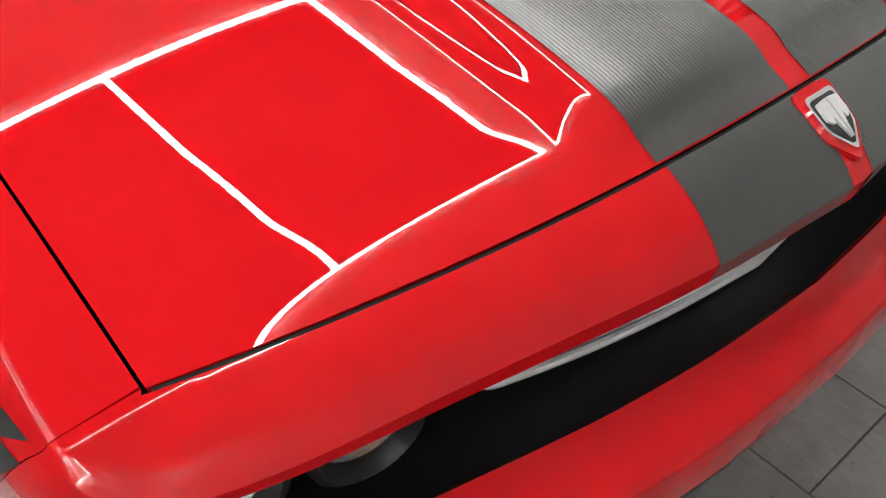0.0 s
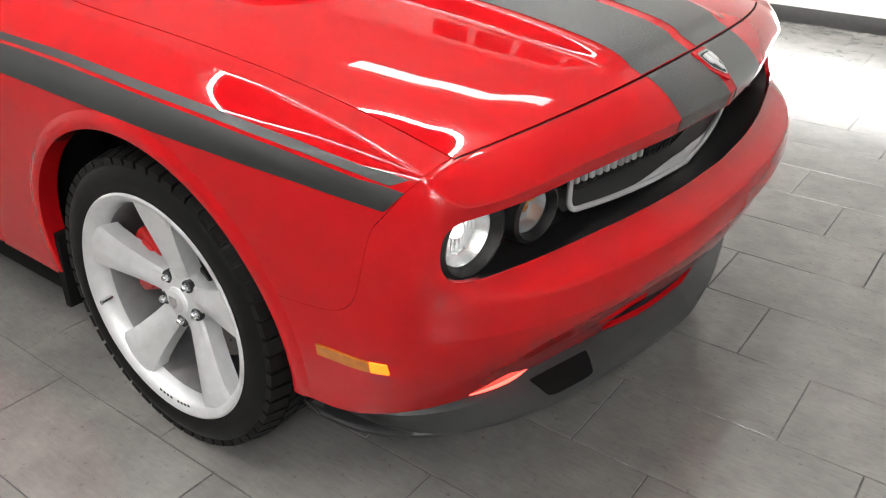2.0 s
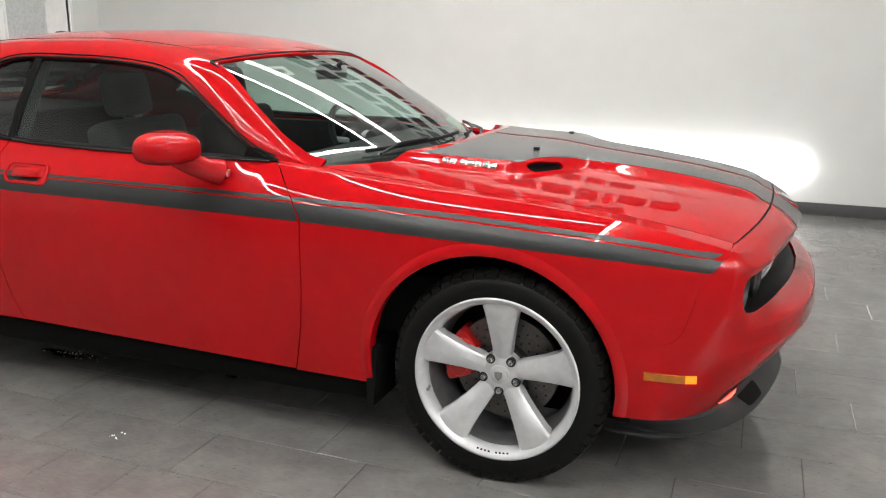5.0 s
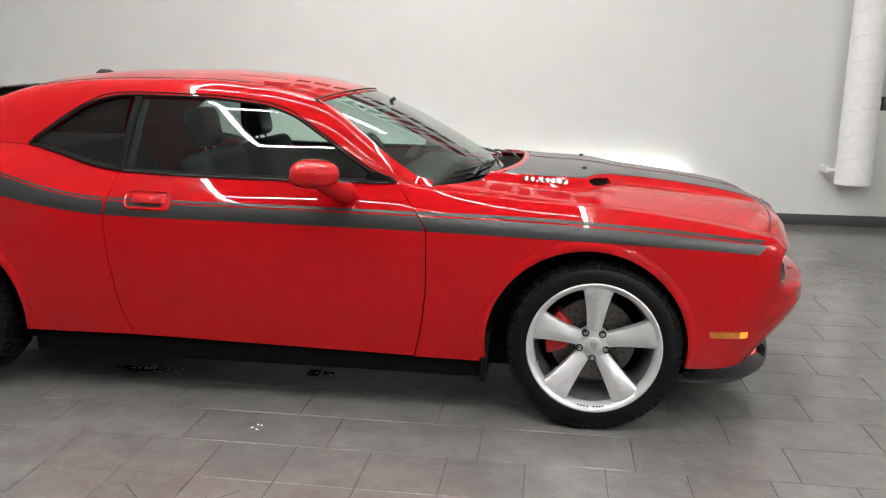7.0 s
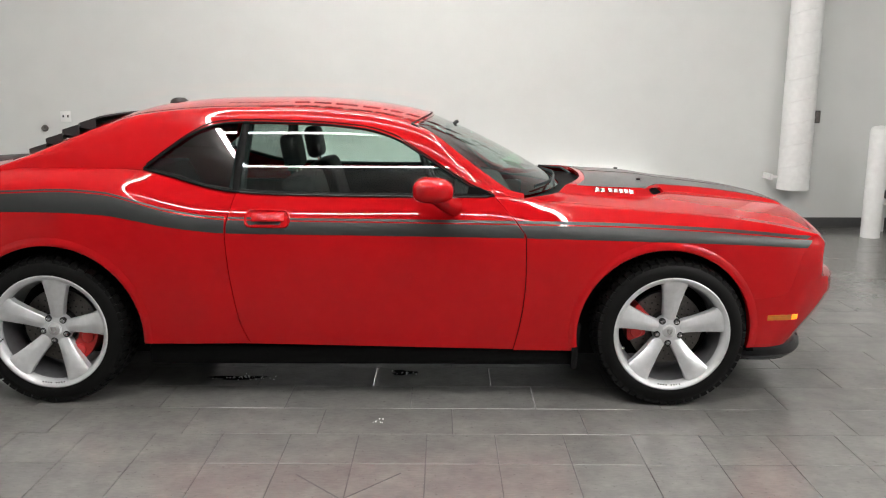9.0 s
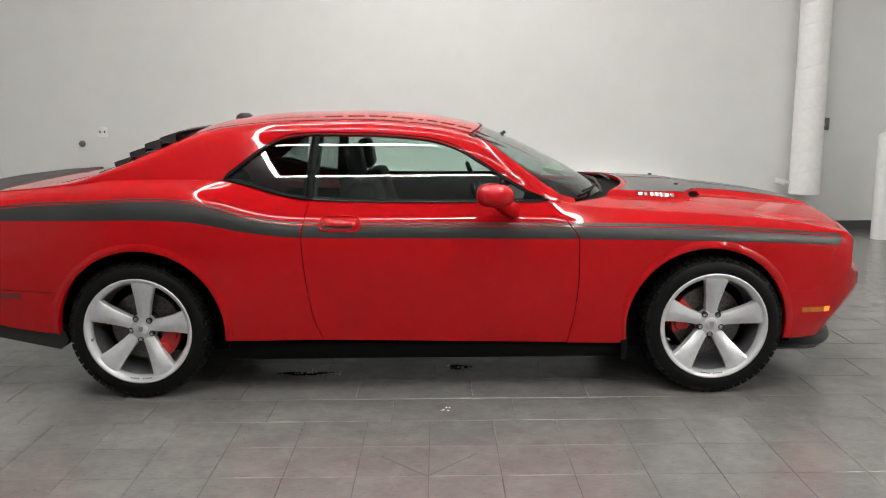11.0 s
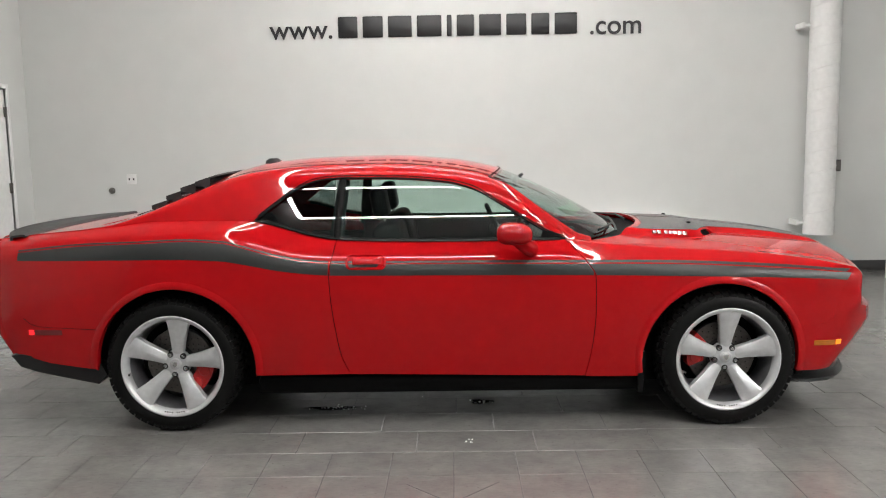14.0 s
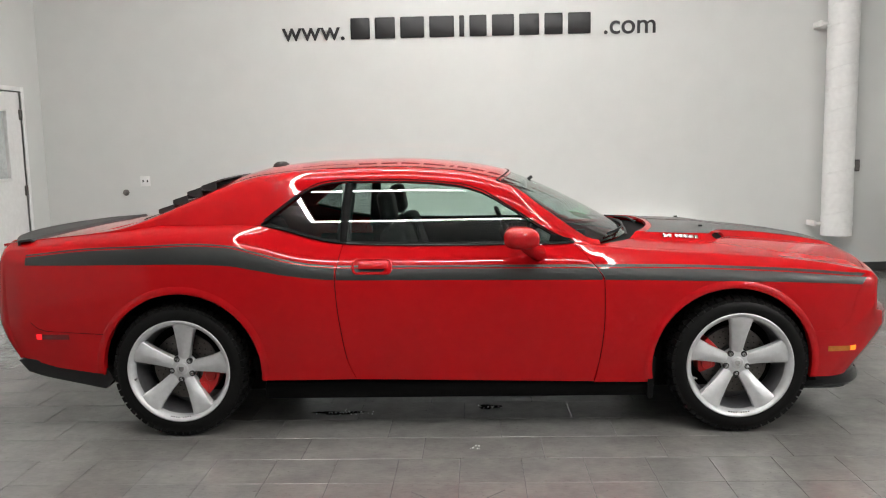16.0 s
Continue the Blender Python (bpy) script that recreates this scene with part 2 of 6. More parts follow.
def lathe(profile, steps=64, axis="Y", bm=None, start=0.0, span=360.0):
    """Turns (radius, along) points round an axis through the origin."""
    bm = bm or bmesh.new()
    full = abs(span - 360) < 1e-6
    n = steps if full else steps + 1
    rings = []
    for i in range(n):
        a = radians(start + span * i / steps)
        ring = []
        for r, h in profile:
            p = (r * math.cos(a), h, r * math.sin(a)) if axis == "Y" else (r * math.cos(a), r * math.sin(a), h)
            if axis == "X":
                p = (h, r * math.cos(a), r * math.sin(a))
            ring.append(bm.verts.new(p))
        rings.append(ring)
    for i in range(n if full else n - 1):
        a, b = rings[i], rings[(i + 1) % n]
        for k in range(len(profile) - 1):
            bm.faces.new((a[k], b[k], b[k + 1], a[k + 1]))
    bmesh.ops.remove_doubles(bm, verts=bm.verts, dist=1e-5)
    return bm


def tube(path, radius, sides=8, bm=None, closed=False, flat=1.0):
    """A round or flattened bar along a path of points; radius may be one number or one for each point."""
    bm = bm or bmesh.new()
    pts = [Vector(p) for p in path]
    rad = radius if hasattr(radius, "__len__") else [radius] * len(pts)
    rings, up = [], None
    for i, p in enumerate(pts):
        a = pts[i - 1] if (i or closed) else p
        b = pts[(i + 1) % len(pts)] if (i < len(pts) - 1 or closed) else p
        d = (b - a).normalized()
        if up is None:
            up = Vector((0, 0, 1)) if abs(d.z) < 0.9 else Vector((0, 1, 0))
        s = d.cross(up).normalized()
        up = s.cross(d).normalized()
        rings.append([bm.verts.new(p + rad[i] * (math.cos(2 * math.pi * k / sides) * s + flat * math.sin(2 * math.pi * k / sides) * up)) for k in range(sides)])
    for i in range(len(rings) if closed else len(rings) - 1):
        a, b = rings[i], rings[(i + 1) % len(rings)]
        for k in range(sides):
            bm.faces.new((a[k], a[(k + 1) % sides], b[(k + 1) % sides], b[k]))
    if not closed:
        bm.faces.new(rings[0])
        bm.faces.new(rings[-1][::-1])
    return bm


def inside(poly, a, b):
    """Which points (a, b) lie in the closed outline poly."""
    p = np.asarray(poly, float)
    q = np.roll(p, -1, 0)
    res = np.zeros(np.shape(a), bool)
    for (x1, y1), (x2, y2) in zip(p, q):
        if y1 == y2:
            continue
        c = ((y1 > b) != (y2 > b)) & (a < (x2 - x1) * (b - y1) / (y2 - y1) + x1)
        res ^= c
    return res


def nearest_on(poly, a, b, sa, sb):
    p = np.asarray(poly, float)
    q = np.roll(p, -1, 0)
    best, out = 1e9, (a, b)
    for (x1, y1), (x2, y2) in zip(p, q):
        dx, dy = (x2 - x1) / sa, (y2 - y1) / sb
        px, py = (a - x1) / sa, (b - y1) / sb
        L = dx * dx + dy * dy
        t = 0 if L == 0 else min(1, max(0, (px * dx + py * dy) / L))
        d = (px - t * dx) ** 2 + (py - t * dy) ** 2
        if d < best:
            best, out = d, (x1 + t * (x2 - x1), y1 + t * (y2 - y1))
    return out


def trimmed(pos, A, B, keep=None, holes=(), offset=0.0):
    """A sheet pos(a, b) over the grid A x B, kept inside one outline and outside others, with its rim drawn onto them."""
    aa, bb = np.meshgrid(np.asarray(A, float), np.asarray(B, float), indexing="ij")
    na, nb = aa.shape
    sa, sb = (A[-1] - A[0]) / (na - 1), (B[-1] - B[0]) / (nb - 1)
    sa, sb = abs(sa), abs(sb)
    bad = np.zeros((na, nb), int)
    polys = []
    if keep is not None:
        bad[~inside(keep, aa, bb)] = 1
        polys.append(keep)
    for h in holes:
        polys.append(h)
        bad[inside(h, aa, bb)] = len(polys) if keep is not None else len(polys) + 1
    base = 0 if keep is not None else 1
    faces, used = [], set()
    for i in range(na - 1):
        for j in range(nb - 1):
            c = [(i, j), (i + 1, j), (i + 1, j + 1), (i, j + 1)]
            if all(bad[k] for k in c):
                continue
            faces.append(c)
            used.update(c)
    index, prm = {}, []
    for k in used:
        a, b = aa[k], bb[k]
        if bad[k]:
            a, b = nearest_on(polys[bad[k] - 1 - base], a, b, sa, sb)
        index[k] = len(prm)
        prm.append((a, b))
    pa, pb = np.array([v[0] for v in prm]), np.array([v[1] for v in prm])
    xyz = pos(pa, pb)
    if offset:
        e = 1e-3
        ta = pos(pa + e * sa, pb) - pos(pa - e * sa, pb)
        tb = pos(pa, pb + e * sb) - pos(pa, pb - e * sb)
        nn = np.cross(ta, tb)
        nn /= np.linalg.norm(nn, axis=1)[:, None] + 1e-12
        xyz = xyz + offset * nn
    return xyz, [tuple(index[c] for c in f) for f in faces]


def sheet(name, data, material, parent, out, label="", thick=0.0, mirror=False, angle=40):
    """A panel from trimmed() data, its faces turned towards out (a point away from the car), with a thickness inwards."""
    xyz, faces = data
    xyz = np.array(xyz)
    if mirror:
        xyz = xyz * np.array([1, -1, 1])
        out = (out[0], -out[1], out[2])
    me = mesh_of(name, xyz, faces, material, angle)
    bm = bmesh.new()
    bm.from_mesh(me)
    bmesh.ops.remove_doubles(bm, verts=bm.verts, dist=1e-5)
    bmesh.ops.dissolve_degenerate(bm, edges=bm.edges, dist=1e-5)
    bm.normal_update()
    tot = sum(f.normal.dot(Vector(out)) * f.calc_area() for f in bm.faces)
    if tot < 0:
        bmesh.ops.reverse_faces(bm, faces=bm.faces)
    bm.edges.index_update()
    rim = [e.index for e in bm.edges if e.is_boundary]
    bm.to_mesh(me)
    bm.free()
    me.shade_smooth()
    me.set_sharp_from_angle(angle=radians(angle))
    for i in rim:
        me.edges[i].use_edge_sharp = True
    ob = put(name, me, parent, label)
    if thick:
        s = ob.modifiers.new("thickness", "SOLIDIFY")
        s.thickness, s.offset = thick, -1
    return ob


def rounded(points, r, n=5):
    """A closed outline with its corners rounded; r is one number or one for each corner."""
    out = []
    m = len(points)
    for i, p in enumerate(points):
        p = np.array(p, float)
        a = np.array(points[i - 1], float)
        b = np.array(points[(i + 1) % m], float)
        ri = r[i] if hasattr(r, "__len__") else r
        u, v = a - p, b - p
        ra = min(ri, 0.49 * np.linalg.norm(u))
        rb = min(ri, 0.49 * np.linalg.norm(v))
        s, e = p + u / np.linalg.norm(u) * ra, p + v / np.linalg.norm(v) * rb
        for k in range(n + 1):
            t = k / n
            out.append(tuple((1 - t) ** 2 * s + 2 * t * (1 - t) * p + t * t * e))
    return out


def slab(outline, y0, y1, bm=None):
    """An outline in x, z drawn out from y0 to y1."""
    bm = bm or bmesh.new()
    a = [bm.verts.new((x, y0, z)) for x, z in outline]
    b = [bm.verts.new((x, y1, z)) for x, z in outline]
    bm.faces.new(a)
    bm.faces.new(b[::-1])
    n = len(a)
    for i in range(n):
        bm.faces.new((a[i], b[i], b[(i + 1) % n], a[(i + 1) % n]))
    return bm

# ---------------------------------------------------------------- the room
WX0, WX1, WY0, WY1, H = -4.83, 7.2, -8.2, 4.33, 5.0


# light lines under the ceiling: a lattice of two rails with four cross lines, and a broad line that washes the sign wall
LZ = 4.45
RAILS, CROSS = (-1.63, 1.68), (-4.08, -2.60, -0.22, 1.68)
# the _B lattice is an added fill light out of view
RAILS_B, CROSS_B = (4.2, 7.0), (-6.4, -5.1, -3.9)
CELLS = ((RAILS[0], RAILS[1], CROSS[-1], CROSS[0]), (RAILS_B[0], RAILS_B[1], CROSS_B[-1], CROSS_B[0]))


def room():
    part("wall_back", boxed((WX0 - 0.15, WY1, 0), (WX1 + 0.15, WY1 + 0.15, H)), WALL, smooth=False)
    part("wall_right", boxed((WX1, WY0, 0), (WX1 + 0.15, WY1 - 0.001, H)), WALL, smooth=False)
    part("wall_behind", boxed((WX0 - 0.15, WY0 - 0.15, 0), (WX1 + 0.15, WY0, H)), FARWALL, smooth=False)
    # the side wall has a doorway
    d0, d1, dh = 2.96, 3.90, 2.19
    bm = bmesh.new()
    box(bm, (WX0 - 0.15, WY0, 0), (WX0, d0, H))
    box(bm, (WX0 - 0.15, d1, 0), (WX0, WY1 - 0.001, H))
    box(bm, (WX0 - 0.15, d0, dh), (WX0, d1, H))
    part("wall_left", bm, WALL, smooth=False)
    # white ceiling with an open dark recess inside each frame of light lines
    bm = bmesh.new()
    e = 0.062
    xs = sorted({WX0, WX1} | {v for c in CELLS for v in (c[0] - e, c[1] + e)})
    ys = sorted({WY0, WY1} | {v for c in CELLS for v in (c[3] - e, c[2] + e)})
    for xa, xb in zip(xs, xs[1:]):
        for ya, yb in zip(ys, ys[1:]):
            mx, my = (xa + xb) / 2, (ya + yb) / 2
            if not any(c[0] - e < mx < c[1] + e and c[3] - e < my < c[2] + e for c in CELLS):
                box(bm, (xa, ya, LZ + 0.03), (xb, yb, LZ + 0.10))
    part("ceiling", bm, CEIL, smooth=False)
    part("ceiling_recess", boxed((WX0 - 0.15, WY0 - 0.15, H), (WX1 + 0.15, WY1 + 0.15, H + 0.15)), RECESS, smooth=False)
    part("floor", boxed((WX0 - 0.15, WY0 - 0.15, -0.12), (WX1 + 0.15, WY1 + 0.15, -0.003)), GROUT, smooth=False)
    for n, lo, hi in (("baseboard_back", (WX0, WY1 - 0.012, 0), (WX1, WY1, 0.105)),
                      ("baseboard_left", (WX0, d1 + 0.06, 0), (WX0 + 0.012, WY1 - 0.014, 0.105)),
                      ("baseboard_right", (WX1 - 0.012, WY0, 0), (WX1, WY1 - 0.014, 0.105))):
        part(n, boxed(lo, hi, 0.004), BASE)
    for n in ("wall_back", "wall_right", "wall_behind", "wall_left", "ceiling", "ceiling_recess", "floor", "baseboard_back", "baseboard_left", "baseboard_right"):
        tagged(bpy.data.objects[n], kind="structure")
    tagged(bpy.data.objects["wall_back"], "plain light grey painted showroom wall", "wall")
    tagged(bpy.data.objects["floor"], "dark grey slate-look tiled showroom floor", "floor")
    # door with a small window
    door = tagged(new("door_1"), "white painted door with a narrow glazed window", "door", kind="structure")
    bm = bmesh.new()
    w0, w1, z0, z1 = d0 + 0.14, d1 - 0.31, 1.26, 1.97
    x0, x1 = WX0 - 0.06, WX0 - 0.012
    box(bm, (x0, d0 + 0.012, 0.01), (x1, w0, dh - 0.012))
    box(bm, (x0, w1, 0.01), (x1, d1 - 0.012, dh - 0.012))
    box(bm, (x0, w0, 0.01), (x1, w1, z0))
    box(bm, (x0, w0, z1), (x1, w1, dh - 0.012))
    part("leaf", bm, WHITE, door, smooth=False)
    bm = bmesh.new()
    for lo, hi in (((x0, w0 - 0.03, z0 - 0.03), (x1 + 0.012, w1 + 0.03, z0)), ((x0, w0 - 0.03, z1), (x1 + 0.012, w1 + 0.03, z1 + 0.03)),
                   ((x0, w0 - 0.03, z0), (x1 + 0.012, w0, z1)), ((x0, w1, z0), (x1 + 0.012, w1 + 0.03, z1))):
        box(bm, lo, hi, 0.004)
    part("window_frame", bm, WHITE, door)
    part("pane", boxed((x0 + 0.015, w0, z0), (x0 + 0.021, w1, z1)), plain("frosted_pane", (0.5, 0.52, 0.52), 0.15), door, "grey frosted pane", smooth=False)
    for zz in (0.25, 1.112, 1.94):
        part("hinge", boxed((x1, d1 - 0.045, zz - 0.055), (WX0 + 0.01, d1 - 0.005, zz + 0.055), 0.004), STEEL, door, "dark steel hinge")
    fr = bmesh.new()
    box(fr, (WX0 - 0.15, d0 - 0.05, 0), (WX0 + 0.015, d0, dh + 0.05), 0.004)
    box(fr, (WX0 - 0.15, d1, 0), (WX0 + 0.015, d1 + 0.05, dh + 0.05), 0.004)
    box(fr, (WX0 - 0.15, d0, dh), (WX0 + 0.015, d1, dh + 0.05), 0.004)
    part("door_frame", fr, WHITE, door)


def tiles():
    """Slate tiles 0.6 x 0.3 in a third-offset bond, square ones in a patch beside the car."""
    floor = bpy.data.objects["floor"]
    px, py, gap = 0.6, 0.2965, 0.003
    spots = []
    k0 = math.floor((WY0 - 0.217) / py)
    for k in range(k0, math.ceil((WY1 - 0.217) / py)):
        y0 = 0.222 + k * py
        if y0 + py > WY1 + 0.2 or y0 < WY0 - 0.2:
            continue
        square = -1.3 > y0 > -4.0
        off = (2.434 - 0.2 * k) % px
        x = WX0 - px + (off - (WX0 - px)) % px - px
        while x < WX1:
            if square:
                xs = 0.02 + math.floor((x - 0.02) / 0.3 + 0.5) * 0.3
                spots += [(xs, y0, 0.3), (xs + 0.3, y0, 0.3)]
            else:
                spots.append((x, y0, px))
            x += px
    lo_z, top = -0.02, 0.0

    def tile_mesh(w):
        bm = boxed((gap / 2, gap / 2, lo_z), (w - gap / 2, py - gap / 2, top), 0.0012, 1)
        me = bpy.data.meshes.new("tile")
        bm.to_mesh(me)
        bm.free()
        me.materials.append(TILE)
        return me
    meshes = {0.3: tile_mesh(0.3), 0.6: tile_mesh(0.6)}
    seen = set()
    near, far = [], []
    for s in spots:
        key = (round(s[0], 2), round(s[1], 2))
        if key in seen or s[0] < WX0 - 0.62 or s[0] > WX1:
            continue
        seen.add(key)
        d = min(math.hypot(s[0] - 2.4, s[1] + 0.2), math.hypot(s[0] - 0.3, (s[1] + 1.4)))
        (near if d < 2.05 else far).append((d, s))
    near.sort()
    far += near[300:]
    for _, (x, y, w) in near[:300]:
        ob = new("tile", meshes[w])
        ob.location = (x, y, 0.0)
        ob.parent = floor
    verts, faces = [], []
    for _, (x, y, w) in far:
        me = meshes[w]
        n = len(verts)
        verts += [(v.co.x + x, v.co.y + y, v.co.z) for v in me.vertices]
        faces += [tuple(n + i for i in p.vertices) for p in me.polygons]
    ob = put("tile_field", mesh_of("tile_field", verts, faces, TILE, smooth=False), floor)
    tagged(ob, kind="stuff")


def floor_marks():
    bm = bmesh.new()
    for a, b in (((-0.19, -1.655), (0.012, -1.858)), ((0.012, -1.858), (0.225, -1.64))):
        d = (Vector((*b, 0)) - Vector((*a, 0)))
        m = Matrix.Translation((*a, 0.0005)) @ Matrix.Rotation(math.atan2(d.y, d.x), 4, "Z")
        r = bmesh.ops.create_cube(bm, size=1, matrix=m @ Matrix.Translation((d.length / 2, 0, 0)) @ Matrix.Diagonal((d.length, 0.005, 0.002, 1)))
    tagged(part("floor_mark", bm, GROUT, smooth=False), "dark V-shaped cut line in the floor tiles", "mark")
    # thin dark puddles of melt water
    rnd = random.Random(9)
    for cx, cy, lx, ly, lab in ((-0.69, -0.55, 0.13, 0.028, "dark puddle of melt water along the sill"), (0.18, -0.46, 0.06, 0.036, "small dark puddle of melt water")):
        pts = []
        for k in range(40):
            a = 2 * math.pi * k / 40
            w = 1 + 0.28 * math.sin(3 * a + cx * 9) + 0.18 * rnd.uniform(-1, 1)
            pts.append((cx + lx * w * math.cos(a), cy + ly * w * math.sin(a)))
        bm = bmesh.new()
        bm.faces.new([bm.verts.new((x, y, 0.0016)) for x, y in pts])
        r = bmesh.ops.extrude_face_region(bm, geom=bm.faces[:])
        bmesh.ops.translate(bm, verts=[v for v in r["geom"] if isinstance(v, bmesh.types.BMVert)], vec=(0, 0, -0.0012))
        bmesh.ops.recalc_face_normals(bm, faces=bm.faces)
        tagged(part("puddle", bm, WET, smooth=False), lab, "puddle")
    # small wet patches and crumbs of snow that fell from the car
    rnd = random.Random(4)
    for cx, cy, n, spread, name, lab in ((-0.66, -0.55, 46, 0.14, "snow_crumbs", "melting snow crumbs on the floor under the sill"),
                                         (0.18, -0.46, 14, 0.06, "snow_crumbs", "small clump of melting snow under the sill"),
                                         (0.09, -1.12, 7, 0.03, "snow_crumbs", "few melting snow crumbs on the floor")):
        bm = bmesh.new()
        for _ in range(n):
            r = rnd.uniform(0.0015, 0.0042)
            bmesh.ops.create_icosphere(bm, subdivisions=1, radius=r, matrix=Matrix.Translation((cx + rnd.gauss(0, spread * 0.6), cy + rnd.gauss(0, 0.018), r * 0.5)))
        tagged(part(name, bm, WHITE), lab, "snow", kind="stuff")


def wall_light():
    x0, x1, y = -2.32, 2.56, WY1
    w = thing("wall_light", "long white glowing light fixture low on the wall", "light")
    part("housing", boxed((x0 + 0.03, y - 0.03, 0.31), (x1 - 0.03, y, 0.47), 0.004), WHITE, w)
    part("diffuser", boxed((x0, y - 0.085, 0.29), (x1, y - 0.031, 0.49), 0.022, 4), LIGHT_W, w, "glowing white diffuser")


def light_line(a, b, half=0.03, glow_mat=None):
    a, b = Vector(a), Vector(b)
    d = b - a
    w = thing("ceiling_light", "thin white LED light line under the ceiling", "ceiling light", "ceiling light lines",
              Matrix.Translation(a) @ Matrix.Rotation(math.atan2(d.y, d.x), 4, "Z"))
    L = d.length
    part("housing", boxed((0, -half - 0.005, 0.012), (L, half + 0.005, 0.07), 0.004), WHITE, w)
    part("diffuser", boxed((0, -half, -0.012), (L, half, 0.011), 0.008), glow_mat or LIGHT, w, "glowing white diffuser")
    for f in (0.08, 0.92):
        part("hanger", tube([(L * f, 0, 0.069), (L * f, 0, H - a.z)], 0.004, 6), STEEL, w)




def ceiling_lights():
    for y in CROSS:
        light_line((RAILS[0], y, LZ), (RAILS[1], y, LZ), 0.026)
    for x in (RAILS[0] - 0.031, RAILS[1] + 0.031):
        light_line((x, CROSS[0] - 0.03, LZ), (x, CROSS[-1] + 0.03, LZ), 0.026)
    light_line((-1.36, 2.84, LZ), (1.62, 2.84, LZ), 0.11, LIGHT_WASH)
    # a second lattice, added unseen to brighten the bay in front of the car
    for y in CROSS_B:
        light_line((RAILS_B[0], y, LZ), (RAILS_B[1], y, LZ), 0.026, LIGHT_FILL)
    for x in (RAILS_B[0] - 0.031, RAILS_B[1] + 0.031):
        light_line((x, CROSS_B[0] - 0.03, LZ), (x, CROSS_B[-1] + 0.03, LZ), 0.026, LIGHT_FILL)


def duct():
    d = thing("duct", "white spiral-seamed round duct hung on the wall", "duct")
    cx, cy, r, z0 = 4.105, WY1 - 0.2, 0.16, 0.44
    prof = [(r - 0.004, z0), (r, z0)]
    part("pipe", lathe(prof + [(r, H - 0.01)], 40, "Z"), WHITE, d)
    ob = d.children[0]
    ob.location = (cx, cy, 0)
    part("inner", lathe([(0, z0 + 0.02), (r - 0.004, z0 + 0.02)], 40, "Z", ), DARK, d).location = (cx, cy, 0)
    # seams wind up the pipe
    for k in range(20):
        zz = z0 + 0.1 + k * 0.225
        pts = [(cx + (r + 0.001) * math.cos(a), cy + (r + 0.001) * math.sin(a), zz + 0.225 * a / (2 * math.pi)) for a in np.linspace(0, 2 * math.pi, 33)]
        if pts[-1][2] < H - 0.02:
            part("seam", tube(pts, 0.005, 5), WHITE, d)
    for zz in (0.57, 2.73):
        bm = lathe([(r + 0.001, zz - 0.02), (r + 0.006, zz - 0.02), (r + 0.006, zz + 0.02), (r + 0.001, zz + 0.02)], 40, "Z")
        part("clamp", bm, WHITE, d).location = (cx, cy, 0)
        bm = bmesh.new()
        box(bm, (cx - 0.23, cy - 0.01, zz - 0.014), (cx - 0.15, cy + 0.01, zz + 0.014), 0.003)
        box(bm, (cx - 0.25, cy - 0.01, zz - 0.03), (cx - 0.22, WY1, zz + 0.03), 0.003)
        part("bracket", bm, WHITE, d, "white wall bracket")


def small_fixtures():
    def plate(x, z, label, name="outlet", w=0.115, h=0.115):
        o = thing(name, label, "outlet")
        part("plate", boxed((x - w / 2, WY1 - 0.007, z - h / 2), (x + w / 2, WY1, z + h / 2), 0.003), WHITE, o)
        for dx in (-0.025, 0.025):
            part("socket", boxed((x + dx - 0.008, WY1 - 0.009, z - 0.012), (x + dx + 0.008, WY1 - 0.0065, z + 0.014), 0.001), GREYTRIM, o)
    plate(-3.673, 1.172, "white double wall outlet plate")
    plate(0.15, 0.60, "white wall outlet above the low light", w=0.08)
    b = thing("wall_stop", "round grey metal door stop on the wall", "door stop")
    bm = lathe([(0, -0.05), (0.022, -0.05), (0.026, -0.035), (0.026, -0.012), (0.036, -0.008), (0.036, 0)], 24, "Y")
    part("body", bm, STEEL, b).location = (-3.905, WY1, 1.045)
    s = thing("switch_box", "small grey metal switch box on the wall", "switch")
    part("body", boxed((4.345, WY1 - 0.05, 1.13), (4.405, WY1, 1.26), 0.006), GREYTRIM, s)
    part("cover", boxed((4.352, WY1 - 0.056, 1.14), (4.398, WY1 - 0.049, 1.25), 0.002), STEEL, s)
    # bollard
    b = thing("bollard", "white painted steel bollard on the floor", "bollard")
    bm = lathe([(0, 0), (0.092, 0), (0.092, 1.07), (0.088, 1.10), (0.06, 1.125), (0, 1.135)], 40, "Z")
    part("post", bm, WHITE, b).location = (4.76, 3.70, 0)
    part("collar", lathe([(0.0921, 1.045), (0.096, 1.045), (0.096, 1.075), (0.0921, 1.075)], 40, "Z"), WHITE, b).location = (4.76, 3.70, 0)
    # low white stand with dark top behind the bollard
    st = thing("low_stand", "low white metal stand with a dark top", "stand")
    part("top", boxed((5.02, 3.62, 0.36), (5.75, 4.1, 0.44), 0.008), BLACKPL, st, "dark rubber top")
    part("frame", boxed((5.0, 3.6, 0.30), (5.77, 4.12, 0.359), 0.006), WHITE, st)
    for x in (5.05, 5.70):
        for y in (3.65, 4.05):
            part("leg", boxed((x - 0.02, y - 0.02, 0), (x + 0.02, y + 0.02, 0.299), 0.004), WHITE, st)


